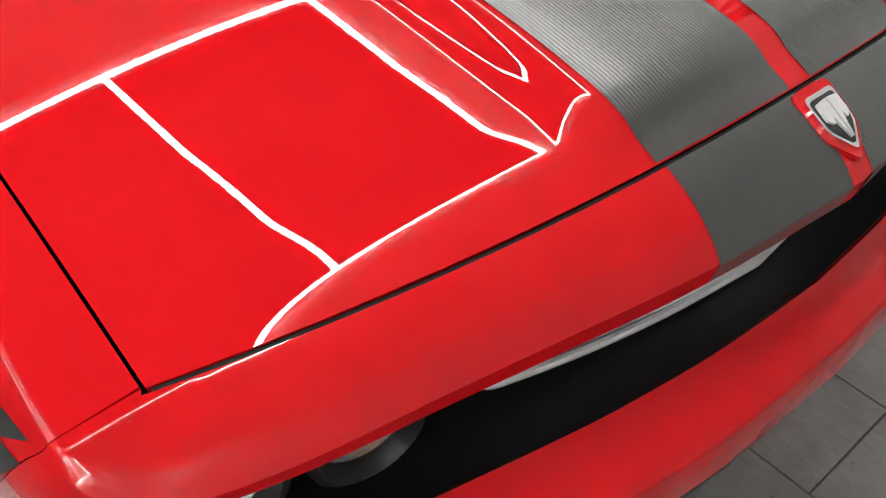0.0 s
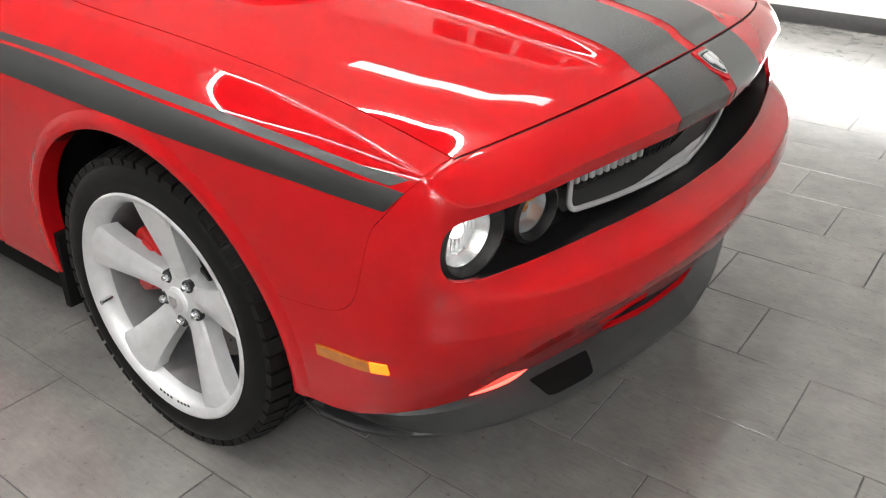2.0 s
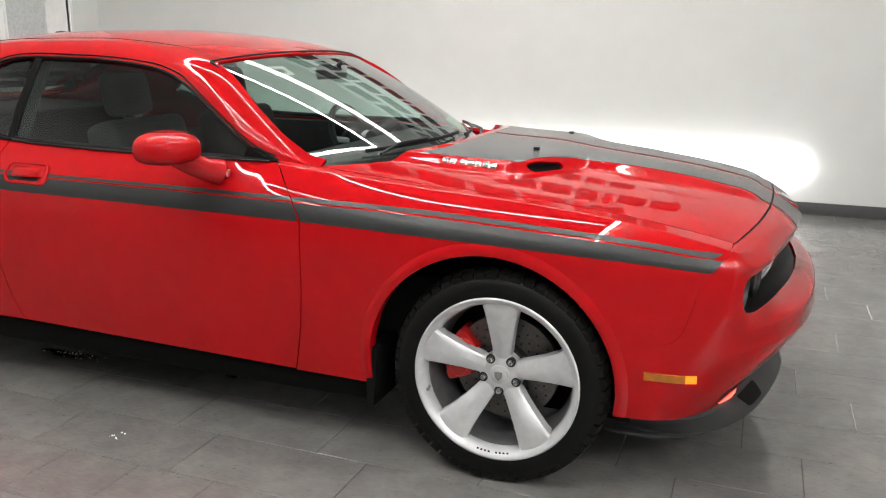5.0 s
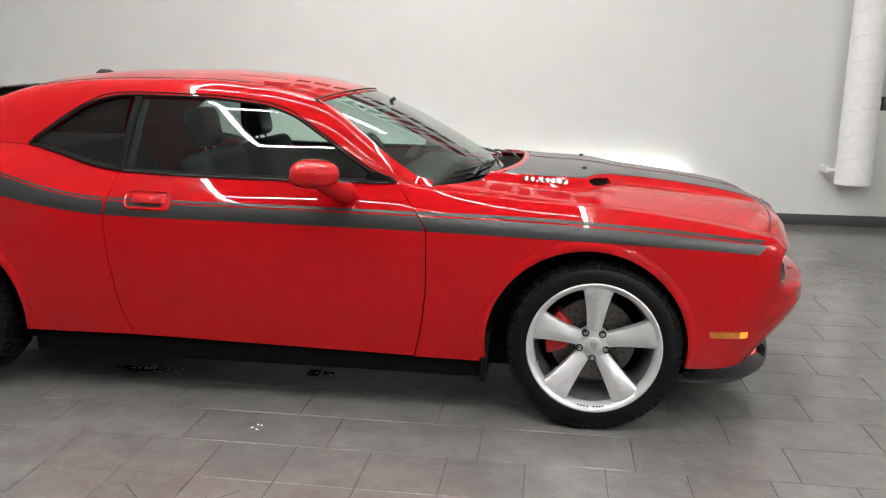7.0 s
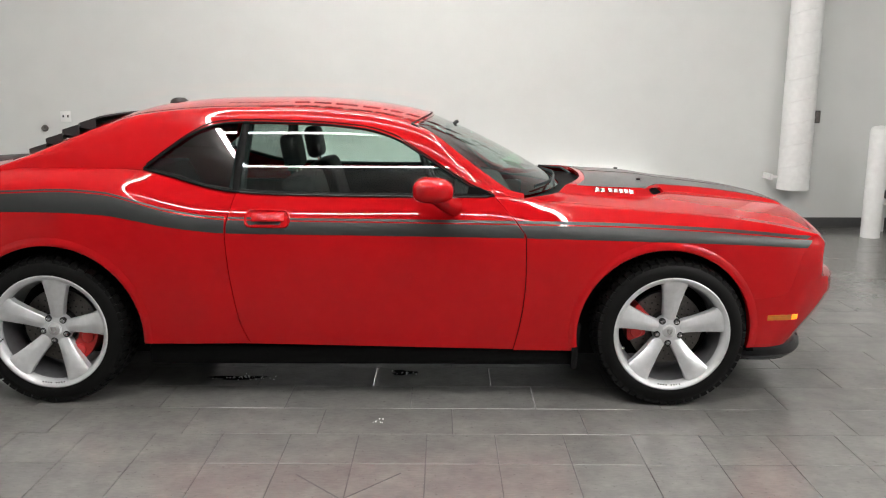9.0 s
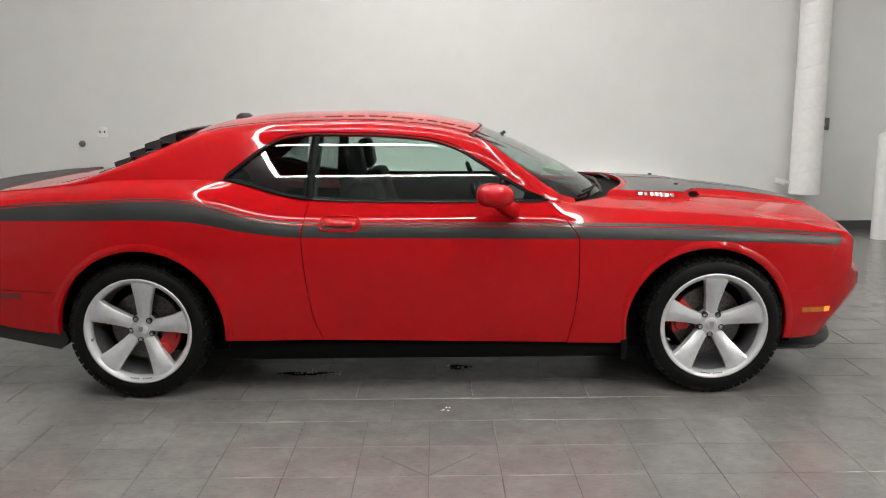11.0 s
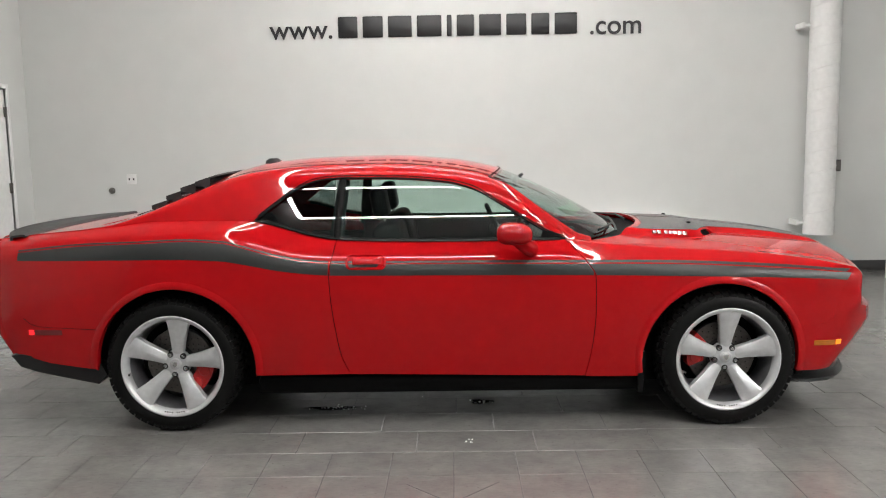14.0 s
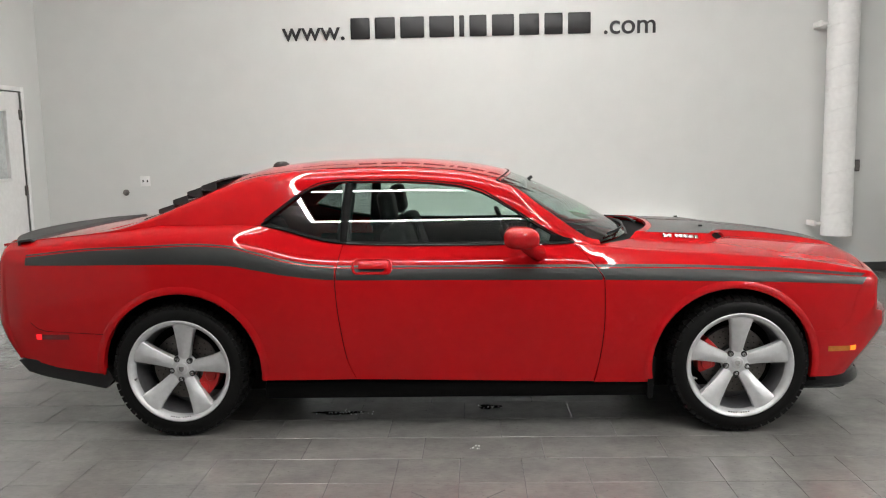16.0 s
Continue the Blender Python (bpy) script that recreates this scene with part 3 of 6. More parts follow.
def wall_sign():
    """Raised black lettering; the trade name itself is drawn as plain blocks of the letters' sizes."""
    y = WY1 - 0.012

    def text(body, x, z, size, name):
        cu = bpy.data.curves.new(name, "FONT")
        cu.body, cu.size, cu.extrude = body, size, 0.006
        cu.offset = 0.008 * size
        ob = bpy.data.objects.new(name, cu)
        scene.collection.objects.link(ob)
        bpy.context.view_layer.update()
        me = bpy.data.meshes.new_from_object(ob.evaluated_get(bpy.context.evaluated_depsgraph_get()))
        bpy.data.objects.remove(ob)
        me.materials.clear()
        me.materials.append(LETTER)
        return put(name, me, sign, m=pose(x, y, z, 90, 0, 0))

    def block(x0, x1, z0, z1):
        part("letter_block", boxed((x0, y - 0.006, z0), (x1, y + 0.006, z1), 0.01, 2), LETTER, sign)
    sign = thing("wall_sign", "black raised lettering of a web address on the wall", "sign")
    text("www.", -2.005, 2.708, 0.30, "lettering")
    text(".com", 1.565, 2.70, 0.30, "lettering")
    x = -1.235
    for w in (0.215, 0.225, 0.265, 0.275, 0.055, 0.19, 0.245, 0.22, 0.20, 0.25):
        block(x, x + w, 2.71, 2.94)
        x += w + 0.0585
    sign = thing("wall_sign", "large black raised trade sign high on the wall", "sign")
    x = -1.45
    for w in (0.44, 0.44, 0.52, 0.52, 0.12, 0.42):
        block(x, x + w, 3.80, 4.25)
        x += w + 0.10
    x = -1.68
    for w, h in ((0.42, 0.46), (0.31, 0.36), (0.24, 0.44), (0.33, 0.36), (0.50, 0.36), (0.33, 0.36), (0.24, 0.44), (0.10, 0.46), (0.31, 0.36), (0.31, 0.36)):
        block(x, x + w, 3.22, 3.22 + h)
        x += w + 0.07


room()
wall_light()
ceiling_lights()
duct()
small_fixtures()
wall_sign()

# ---------------------------------------------------------------- the car
CAR = thing("car", "glossy red two-door muscle coupe with dark grey stripes", "car")
ARCH_F, ARCH_R = (1.437, 0.355), (-1.452, 0.357)
ARCH_RAD = {ARCH_F: 0.416, ARCH_R: 0.427}
AXLE_F, AXLE_R, HUB_Z, TYRE_R = 1.473, -1.473, 0.36, 0.362

crease_z = curve((-2.5, 0.99), (-2.27, 1.008), (-1.93, 1.038), (-1.39, 1.058), (-1.18, 1.05), (-1.035, 1.016), (-0.88, 0.975), (-0.714, 0.944), (-0.3, 0.932), (0.76, 0.915), (1.43, 0.887), (1.8, 0.862), (2.1, 0.828), (2.3, 0.808))
top_z = curve((-2.5, 1.035), (-2.18, 1.068), (-1.8, 1.1), (-1.57, 1.126), (-1.2, 1.125), (-1.01, 1.115), (-0.88, 1.085), (-0.73, 1.04), (-0.6, 1.02), (-0.3, 1.007), (0.0, 1.002), (0.6, 1.0), (0.77, 0.984), (0.9, 0.971), (1.05, 0.958), (1.19, 0.947), (1.48, 0.930), (1.72, 0.909), (1.93, 0.881), (2.06, 0.857), (2.15, 0.838), (2.3, 0.81))
hood_drop = curve((0.7, 0.0), (0.9, 0.009), (1.05, 0.011), (1.19, 0.013), (1.48, 0.016), (1.72, 0.013), (1.93, 0.007), (2.06, 0.002), (2.15, 0.0), (2.3, 0.0))
GH_A, GH_B = 0.36, 0.42
belt_y = curve((-2.5, 0.765), (-2.0, 0.80), (-1.5, 0.82), (-0.8, 0.828), (0.0, 0.826), (0.45, 0.824), (0.60, 0.812), (0.72, 0.776), (0.85, 0.766), (1.05, 0.764))


def lean(h):
    return GH_A * h + GH_B * h * np.abs(h)


# side stripe edges
stripe_top = curve((-2.275, 0.978), (-1.93, 1.009), (-1.63, 1.019), (-1.39, 1.026), (-1.183, 1.013), (-1.037, 0.977), (-0.89, 0.936), (-0.714, 0.906), (-0.626, 0.899), (0.28, 0.885), (1.145, 0.870), (1.574, 0.851), (1.858, 0.830), (2.11, 0.803))
stripe_bot = curve((-2.275, 0.937), (-1.485, 0.936), (-1.188, 0.924), (-1.04, 0.899), (-0.893, 0.870), (-0.717, 0.847), (-0.628, 0.840), (0.0, 0.831), (0.758, 0.820), (1.146, 0.811), (1.575, 0.799), (1.859, 0.786), (2.14, 0.766))
crest_y = curve((0.4, 0.822), (0.6, 0.818), (0.75, 0.810), (0.9, 0.803), (1.15, 0.799), (1.45, 0.806), (1.75, 0.820), (1.98, 0.832), (2.15, 0.838), (2.3, 0.832))
waist_y = curve((-2.45, 0.84), (-2.3, 0.892), (-1.9, 0.928), (-1.45, 0.938), (-1.0, 0.940), (-0.5, 0.930), (0.0, 0.927), (0.5, 0.925), (0.8, 0.924), (1.1, 0.926), (1.45, 0.930), (1.75, 0.918), (1.95, 0.899), (2.1, 0.880), (2.3, 0.84))
roll_over = curve((-2.3, 2.8), (-1.9, 2.5), (-1.3, 1.7), (-0.8, 0.0), (-0.6, 0.0))


def top_y(x):
    k = smooth01((np.asarray(x, float) - 0.5) / 0.25)
    return belt_y(x) - lean(top_z(x) - 1.0) * (1 - k)


def side_y(x, z):
    """Half width of the body's flank at x, z: tucked in at the sill, upright below the stripe, then rolling over
    the shoulder; the front fender ends in a crest with a nearly level strip up to the hood's gap."""
    x, z = np.broadcast_arrays(np.asarray(x, float), np.asarray(z, float))
    yt, zs, zt, zb = top_y(x), top_z(x), stripe_top(x), stripe_bot(x)
    k = smooth01((x - 0.42) / 0.22)
    ya = yt + (crest_y(x) - yt) * k
    za = zs - 0.004 - 0.003 * k
    zk = np.stack([np.full_like(x, 0.0), np.full_like(x, 0.27), np.minimum(zb - 0.09, 0.74), zb, zt, np.minimum(zt + 0.03, za - 0.004), za])
    top = 0.95 + 0.25 * k + roll_over(x)
    sl = np.stack([np.full_like(x, v) for v in (-0.27, -0.17, 0.0, 0.13, 0.50, 0.73)] + [top])
    y0 = ya + (za - zk[5]) * (sl[6] + sl[5]) / 2 + (zk[5] - zt) * (sl[5] + sl[4]) / 2 + (zt - zb) * (sl[4] + sl[3]) / 2
    zq = np.minimum(z, za)
    w = np.clip((za - zq) / (za - zb), 0, 1)
    y = ya + (waist_y(x) - y0) * (w + k * (1 - w - (1 - w) ** 2.2))
    for i in range(len(zk) - 2, -1, -1):
        lo, hi = zk[i], zk[i + 1]
        c = np.clip(zq, lo, hi)
        d = np.maximum(hi - lo, 1e-6)
        sc = sl[i] + (sl[i + 1] - sl[i]) * (c - lo) / d
        y = y + (hi - c) * (sc + sl[i + 1]) / 2
    y = y + (yt - ya) * np.clip((z - za) / (zs - za), 0, 1.3)
    return y


def flank(x, z):
    return np.stack([x, -side_y(x, z), z], -1)


def panel_pos(x, v):
    """v from 0 at the sill to 1 at the top edge."""
    z = 0.26 + (top_z(x) - 0.26) * v
    return flank(x, z)


def to_v(pts):
    return [(x, (z - 0.26) / (float(top_z(x)) - 0.26)) for x, z in pts]


def dense(pts, step=0.02):
    out = []
    m = len(pts)
    for i, p in enumerate(pts):
        q = pts[(i + 1) % m]
        n = max(1, int(math.hypot(q[0] - p[0], q[1] - p[1]) / step))
        out += [(p[0] + (q[0] - p[0]) * k / n, p[1] + (q[1] - p[1]) * k / n) for k in range(n)]
    return out


def arch_hole(c):
    """Round wheel opening, open downwards."""
    r = ARCH_RAD[c]
    pts = [(c[0] + r * math.cos(a), c[1] + r * math.sin(a)) for a in np.linspace(-0.25, math.pi + 0.25, 60)]
    return pts + [(c[0] - r * 0.98, 0.15), (c[0] + r * 0.98, 0.15)]


door_rear = curve((0.26, -0.515), (0.305, -0.53), (0.405, -0.57), (0.557, -0.597), (0.708, -0.615), (0.837, -0.622), (0.946, -0.604), (1.06, -0.578))
door_front = curve((0.26, 0.722), (0.361, 0.745), (0.481, 0.765), (0.63, 0.776), (0.816, 0.775), (0.873, 0.743), (0.956, 0.671), (1.03, 0.60))
sill_z = curve((-1.1, 0.304), (-0.5, 0.301), (0.27, 0.285), (1.0, 0.268))
G = 0.0021
# seam between fender and front bumper
JOINT = [(2.147, 0.835), (2.145, 0.824), (2.128, 0.808), (2.103, 0.768), (2.072, 0.733), (2.055, 0.66), (2.037, 0.591), (2.018, 0.561), (1.985, 0.542), (1.936, 0.535), (1.80, 0.532)]
for _ in range(3):
    JOINT = JOINT[:1] + [(a[0] + (b[0] - a[0]) * f, a[1] + (b[1] - a[1]) * f) for a, b in zip(JOINT, JOINT[1:]) for f in (0.25, 0.75)] + JOINT[-1:]


rear_x = curve((0.40, -2.33), (0.50, -2.37), (0.62, -2.40), (0.8, -2.405), (1.1, -2.39))


def side_panels(mirror):
    out = (0, -1, 0.3)
    zz = np.linspace(0.27, 1.1, 40)
    VS = np.concatenate([np.linspace(0, 0.8, 42), np.linspace(0.8, 0.92, 14)[1:], np.linspace(0.92, 1, 44)[1:]])
    # door
    keep = [(float(door_front(z)) - G, z) for z in zz] + [(float(door_rear(z)) + G, z) for z in zz[::-1]]
    keep = [(x, max(z, float(sill_z(x)))) for x, z in keep]
    keep = [(x, min(z, float(top_z(x)) + 0.02)) for x, z in keep]
    X = np.linspace(-0.66, 0.82, 76)
    door = sheet("door_panel", trimmed(panel_pos, X, VS, to_v(dense(keep))), RED, CAR, out, "red door panel", 0.02, mirror)
    # front fender with the wheel opening
    keep = [(float(door_front(z)) + G, z) for z in zz] + [(2.1455, 1.1)] + JOINT[1:] + [(1.6, 0.45), (1.6, 0.26), (1.0, 0.268)]
    keep = [(x, min(z, float(top_z(x)) + 0.02)) for x, z in dense(keep)]
    X = np.linspace(0.56, 2.16, 92)
    fen = sheet("front_fender", trimmed(panel_pos, X, VS, to_v(keep), [to_v(arch_hole(ARCH_F))]), RED, CAR, out, "red front fender", 0.02, mirror)
    # quarter panel
    keep = [(float(door_rear(z)) - G, z) for z in zz] + [(float(rear_x(z)), z) for z in np.linspace(1.2, 0.44, 20)] + [(-2.29, 0.425), (-2.13, 0.382), (-1.905, 0.350), (-1.8, 0.345), (-1.5, 0.3), (-0.9, 0.303)]
    keep = [(x, min(z, float(top_z(x)) + 0.02)) for x, z in dense(keep)]
    keep = [(x, max(z, 0.3015) if x > -1.0 else z) for x, z in keep]
    X = np.linspace(-2.44, -0.50, 104)
    qua = sheet("quarter_panel", trimmed(panel_pos, X, VS, to_v(keep), [to_v(arch_hole(ARCH_R))]), RED, CAR, out, "red rear quarter panel", 0.02, mirror)
    # rolled lips round the wheel openings
    for c in (ARCH_F, ARCH_R):
        bm, rings = bmesh.new(), []
        for a in (np.linspace(-0.16, math.pi + 0.16, 72) if c is ARCH_F else np.linspace(-0.11, math.pi + 0.0, 72)):
            ring = []
            for dr, lift in ((0.044, -0.004), (0.035, 0.0005), (0.028, 0.0030), (0.022, 0.0054), (0.014, 0.0066), (0.003, 0.0070), (-0.003, 0.0040), (-0.004, -0.010), (-0.002, -0.045)):
                r = ARCH_RAD[c] + dr
                x, z = c[0] + r * math.cos(a), c[1] + r * math.sin(a)
                xe, ze = c[0] + (ARCH_RAD[c] + max(dr, 0)) * math.cos(a), c[1] + (ARCH_RAD[c] + max(dr, 0)) * math.sin(a)
                y = -float(side_y(xe, ze)) - lift
                ring.append(bm.verts.new((x, y if not mirror else -y, z)))
            rings.append(ring)
        for p0, p1 in zip(rings, rings[1:]):
            for i in range(8):
                bm.faces.new((p0[i], p0[i + 1], p1[i + 1], p1[i]))
        part("arch_lip", bm, RED, fen if c is ARCH_F else qua)
    # side stripe: a broad band with a thin line above it, on each panel
    top, bot = stripe_top, stripe_bot
    for host, x0, x1 in ((qua, -2.275, -0.626), (door, -0.616, 0.764), (fen, 0.776, 2.098)):
        for name, f0, f1, n in (("side_stripe", bot, top, 8), ("stripe_line", lambda x: top(x) + 0.006, lambda x: top(x) + 0.014 + 0.005 * smooth01((x + 1.2) / 2), 3)):
            def pos(x, w, f0=f0, f1=f1, x0=x0, x1=x1):
                z = f0(x) + (f1(x) - f0(x)) * w
                xx = x
                if x0 == -0.616:
                    xx = np.clip(x, door_rear(z) + G + 0.001, door_front(z) - G - 0.001)
                elif x1 == -0.626:
                    xx = np.minimum(x, door_rear(z) - G - 0.001)
                elif x0 == 0.776:
                    e = door_front(z) + G + 0.001
                    xx = np.where(x < 0.9, e + (x - 0.776) * (0.9 - e) / (0.9 - 0.776), x)
                    xx = np.where(x > 2.05, x + 0.03 * w, xx)
                p = flank(xx, z)
                p[:, 1] -= 0.0012
                return p
            sheet(name, trimmed(pos, np.linspace(x0, x1, int((x1 - x0) / 0.02)), np.linspace(0, 1, n)), SIDEVINYL, host, out, "dark grey vinyl stripe", 0.0, mirror)
    return door, fen, qua


def hood_edge_x(y):
    return 2.258 - 0.105 * (np.abs(y) / 0.764) ** 2.3


def hood_back_x(y):
    return 1.130 - 0.365 * (np.abs(y) / 0.764) ** 3.0


def hood_gap_z(y):
    return 0.874 - 0.037 * (np.abs(y) / 0.764) ** 2


bulge_w = curve((0.7, 0.60), (1.2, 0.59), (1.36, 0.575), (1.44, 0.525), (1.535, 0.385), (1.62, 0.335), (2.2, 0.318), (2.3, 0.31))
bulge_h = curve((0.7, 0.026), (1.2, 0.032), (1.45, 0.038), (1.6, 0.030), (1.95, 0.024), (2.12, 0.016), (2.195, 0.009), (2.225, 0.0), (2.3, 0.0))


def hood_z(x, y):
    x, a = np.asarray(x, float), np.abs(np.asarray(y, float))
    k = np.clip(a / 0.764, 0, 1.02)
    xf = hood_edge_x(a)
    # the edge line of the fender, stretched to the curved front edge, with a crown across
    q = np.clip((x - 0.9) / (xf - 0.9), 0, 1.02)
    xe = np.where(x > 0.9, 0.9 + q * (2.153 - 0.9), x)
    crown = 0.037 + 0.036 * smooth01((1 - q) / 0.9)
    roll = 0.020 * (1 - np.clip(1 - (xf - x) / 0.115, 0, 1) ** 2.2) * np.clip(q, 0, 1)
    z = top_z(xe) - 0.0005 + (crown + roll - hood_drop(xe)) * (1 - k ** 2.2)
    b = 1 - smooth01((a - bulge_w(x) + 0.068) / 0.07)
    return z + bulge_h(x) * b


def hood_pos(u, y):
    """u runs from the rear edge (0) to the front edge (1)."""
    x0, x1 = hood_back_x(y), hood_edge_x(y) - 0.0035
    x = x0 + (x1 - x0) * u
    return np.stack([x, y, hood_z(x, y)], -1)


SCOOP = [(1.430, 0.499), (1.528, 0.353), (1.547, 0.372), (1.463, 0.489)]
# the hood stripes cover the raised centre: outer edge along the car, rear edge across it
stripe_out = curve((1.0, 0.536), (1.07, 0.534), (1.20, 0.528), (1.33, 0.518), (1.41, 0.500), (1.45, 0.446), (1.50, 0.372), (1.54, 0.326), (1.60, 0.290), (1.74, 0.268), (1.90, 0.256), (2.1, 0.248), (2.3, 0.246))
stripe_rear = curve((-0.1, 1.158), (0.0, 1.158), (0.25, 1.143), (0.386, 1.122), (0.458, 1.094), (0.54, 1.058), (0.6, 1.03))


def stripe_pos(u, v):
    """u 0 at the stripe's rear edge, 1 at the hood's front edge; v 0 at the centre line's gap, 1 outside."""
    x = 1.1 + 1.1 * u
    for _ in range(6):
        y = 0.021 + (stripe_out(x) - 0.021) * v
        x0, x1 = stripe_rear(y), hood_edge_x(y) - 0.0045
        x = x0 + (x1 - x0) * u
    return x, y


def hood():
    U = np.linspace(0, 1, 150)
    Y = np.linspace(-0.7605, 0.7605, 170)
    slots = []
    for s in (-1, 1):
        pts = []
        for x, y in dense(rounded(SCOOP, 0.012), 0.01):
            x0, x1 = float(hood_back_x(y)), float(hood_edge_x(y)) - G
            pts.append(((x - x0) / (x1 - x0), s * y))
        slots.append(pts)
    h = sheet("hood", trimmed(hood_pos, U, Y, holes=slots), RED, CAR, (0, 0, 1), "red hood with raised centre and twin scoops", 0.016, angle=30)
    for s in (-1, 1):
        def pos(u, v, s=s):
            x, y = stripe_pos(u, v)
            return np.stack([x, s * y, hood_z(x, y) + 0.0016], -1)
        sheet("hood_stripe", trimmed(pos, np.linspace(0, 1, 170), np.linspace(0, 1, 56)), VINYL, h, (0, 0, 1), "dark grey ribbed vinyl stripe")
    return h


# the nose: rows of the profile, 0 at the bumper's lower edge, 4 its foremost line, 7 and 8 below and above
# the grille opening, 9 the brow that carries on the fender's crease, 13 the gap to the hood
bumper_low_x = curve((0, 2.312), (0.155, 2.294), (0.335, 2.240), (0.529, 2.190), (0.70, 2.15))
bumper_front_x = curve((0, 2.432), (0.22, 2.424), (0.42, 2.398), (0.60, 2.350), (0.70, 2.306), (0.80, 2.245))
mouth_low_x = curve((0, 2.360), (0.17, 2.351), (0.34, 2.330), (0.505, 2.297), (0.652, 2.263), (0.78, 2.224), (0.9, 2.18))
brow_x = curve((0, 2.362), (0.25, 2.338), (0.43, 2.306), (0.55, 2.283), (0.68, 2.258), (0.78, 2.228), (0.9, 2.185))
brow_z = curve((0, 0.802), (0.3, 0.797), (0.55, 0.790), (0.73, 0.781), (0.9, 0.768))
ROW_ZS = [0.277, 0.335, 0.40, 0.46, 0.505, 0.555, 0.602, 0.648, 0.770, 0.80]
ROW_ZF = [0.280, 0.345, 0.42, 0.49, 0.533, 0.572, 0.606, 0.638, 0.764, 0.788]
ROW_XE = [1.93, 1.96, 2.0, 2.03, 2.05, 2.07, 2.10, 2.145, 2.15, 2.15]
ROW_YE = [0.56, 0.61, 0.65, 0.67, 0.68, 0.69, 0.71, 0.75, 0.74, 0.74]
ROW_K = [0.6, 0.58, 0.56, 0.54, 0.54, 0.56, 0.62, 0.80, 0.82, 0.82]
ROW_F = [0.0, 0.22, 0.58, 0.88, 1.0]
X_BACK, S_END, S_LAMP = 1.78, 3.0, 1.46


def along_rows(table, r, soft=0.09):
    """Value between the rows of a table, with the corners at the rows a little rounded."""
    k = np.arange(len(table))
    t = np.asarray(table, float)
    out = 0
    for d in (-1, -0.5, 0, 0.5, 1):
        out = out + np.interp(r + d * soft * np.where(r < 4, 3.8, np.where(r < 5.5, 1.0, np.where(r < 6.6, 3.2, 0.55))), k, t)
    return out / 5


def side_row_z(x, r):
    low = along_rows(ROW_ZS[:9], np.minimum(r, 8))
    zc, zt = crease_z(x), top_z(x)
    z = np.where(r <= 8, low, low + (zc - low) * np.clip(r - 8, 0, 1))
    return np.where(r > 9, zc + (zt - zc) * np.clip((r - 9) / 4, 0, 1), z)


def front_row(y, r):
    """x and z of the nose's front at half width y."""
    lo, fr = bumper_low_x(y), bumper_front_x(y)
    rows = [lo + (fr - lo) * f for f in ROW_F] + [fr - 0.0005, fr - 0.005, mouth_low_x(y), brow_x(y) - 0.006, brow_x(y)]
    rows = np.stack(rows)
    x = 0
    for d in (-1, -0.5, 0, 0.5, 1):
        q = np.clip(np.minimum(r, 9) + d * 0.09 * np.where(r < 4, 3.8, np.where(r < 5.5, 1.0, np.where(r < 6.6, 3.2, 0.55))), 0, 9)
        i = np.clip(np.floor(q).astype(int), 0, 8)
        n = np.arange(len(q))
        x = x + (rows[i, n] * (1 - (q - i)) + rows[i + 1, n] * (q - i)) / 5
    z = along_rows(ROW_ZF[:9] + [0.788], np.minimum(r, 9)) + np.clip(r - 7, 0, 2) / 2 * (brow_z(y) - 0.788)
    return x, z


def nose_low(c, r):
    """Rows 0 to 9 on the near side: c 0 to 1 on the flank, 1 to 2 round the corner, 2 to 3 to the middle."""
    xe = along_rows(ROW_XE, r)
    ye, kp = along_rows(ROW_YE, r), along_rows(ROW_K, r)
    xs = X_BACK + (xe - X_BACK) * np.clip(c, 0, 1)
    zs = side_row_z(xs, r)
    P_side = np.stack([xs, side_y(xs, zs), zs], -1)
    y1 = side_y(xe, side_row_z(xe, r))
    d1 = (y1 - side_y(xe - 0.02, side_row_z(xe - 0.02, r))) / 0.02
    x2, z2 = front_row(ye, r)
    d2 = (front_row(ye + 0.01, r)[0] - front_row(ye - 0.01, r)[0]) / 0.02
    # where the flank's line meets the front's line
    xi = (x2 + d2 * (y1 - d1 * xe - ye)) / (1 - d1 * d2)
    yi = y1 + d1 * (xi - xe)
    t = np.clip(c - 1, 0, 1)
    h1x, h1y = xe + kp * (xi - xe), y1 + kp * (yi - y1)
    h2x, h2y = x2 + kp * (xi - x2), ye + kp * (yi - ye)
    bz = lambda a, b, e, f: (1 - t) ** 3 * a + 3 * t * (1 - t) ** 2 * b + 3 * t * t * (1 - t) * e + t ** 3 * f
    xb, yb = bz(xe, h1x, h2x, x2), bz(y1, h1y, h2y, ye)
    ws = smooth01(t / np.where(r > 7.5, 0.75, 1.0))
    zb = side_row_z(np.minimum(xb, 2.2), r) * (1 - ws) + z2 * ws
    yf = ye * np.clip(3 - c, 0, 1)
    xf, zf = front_row(yf, r)
    P_mid, P_front = np.stack([xb, yb, zb], -1), np.stack([xf, yf, zf], -1)
    return np.where((c <= 1)[:, None], P_side, np.where((c < 2)[:, None], P_mid, P_front))


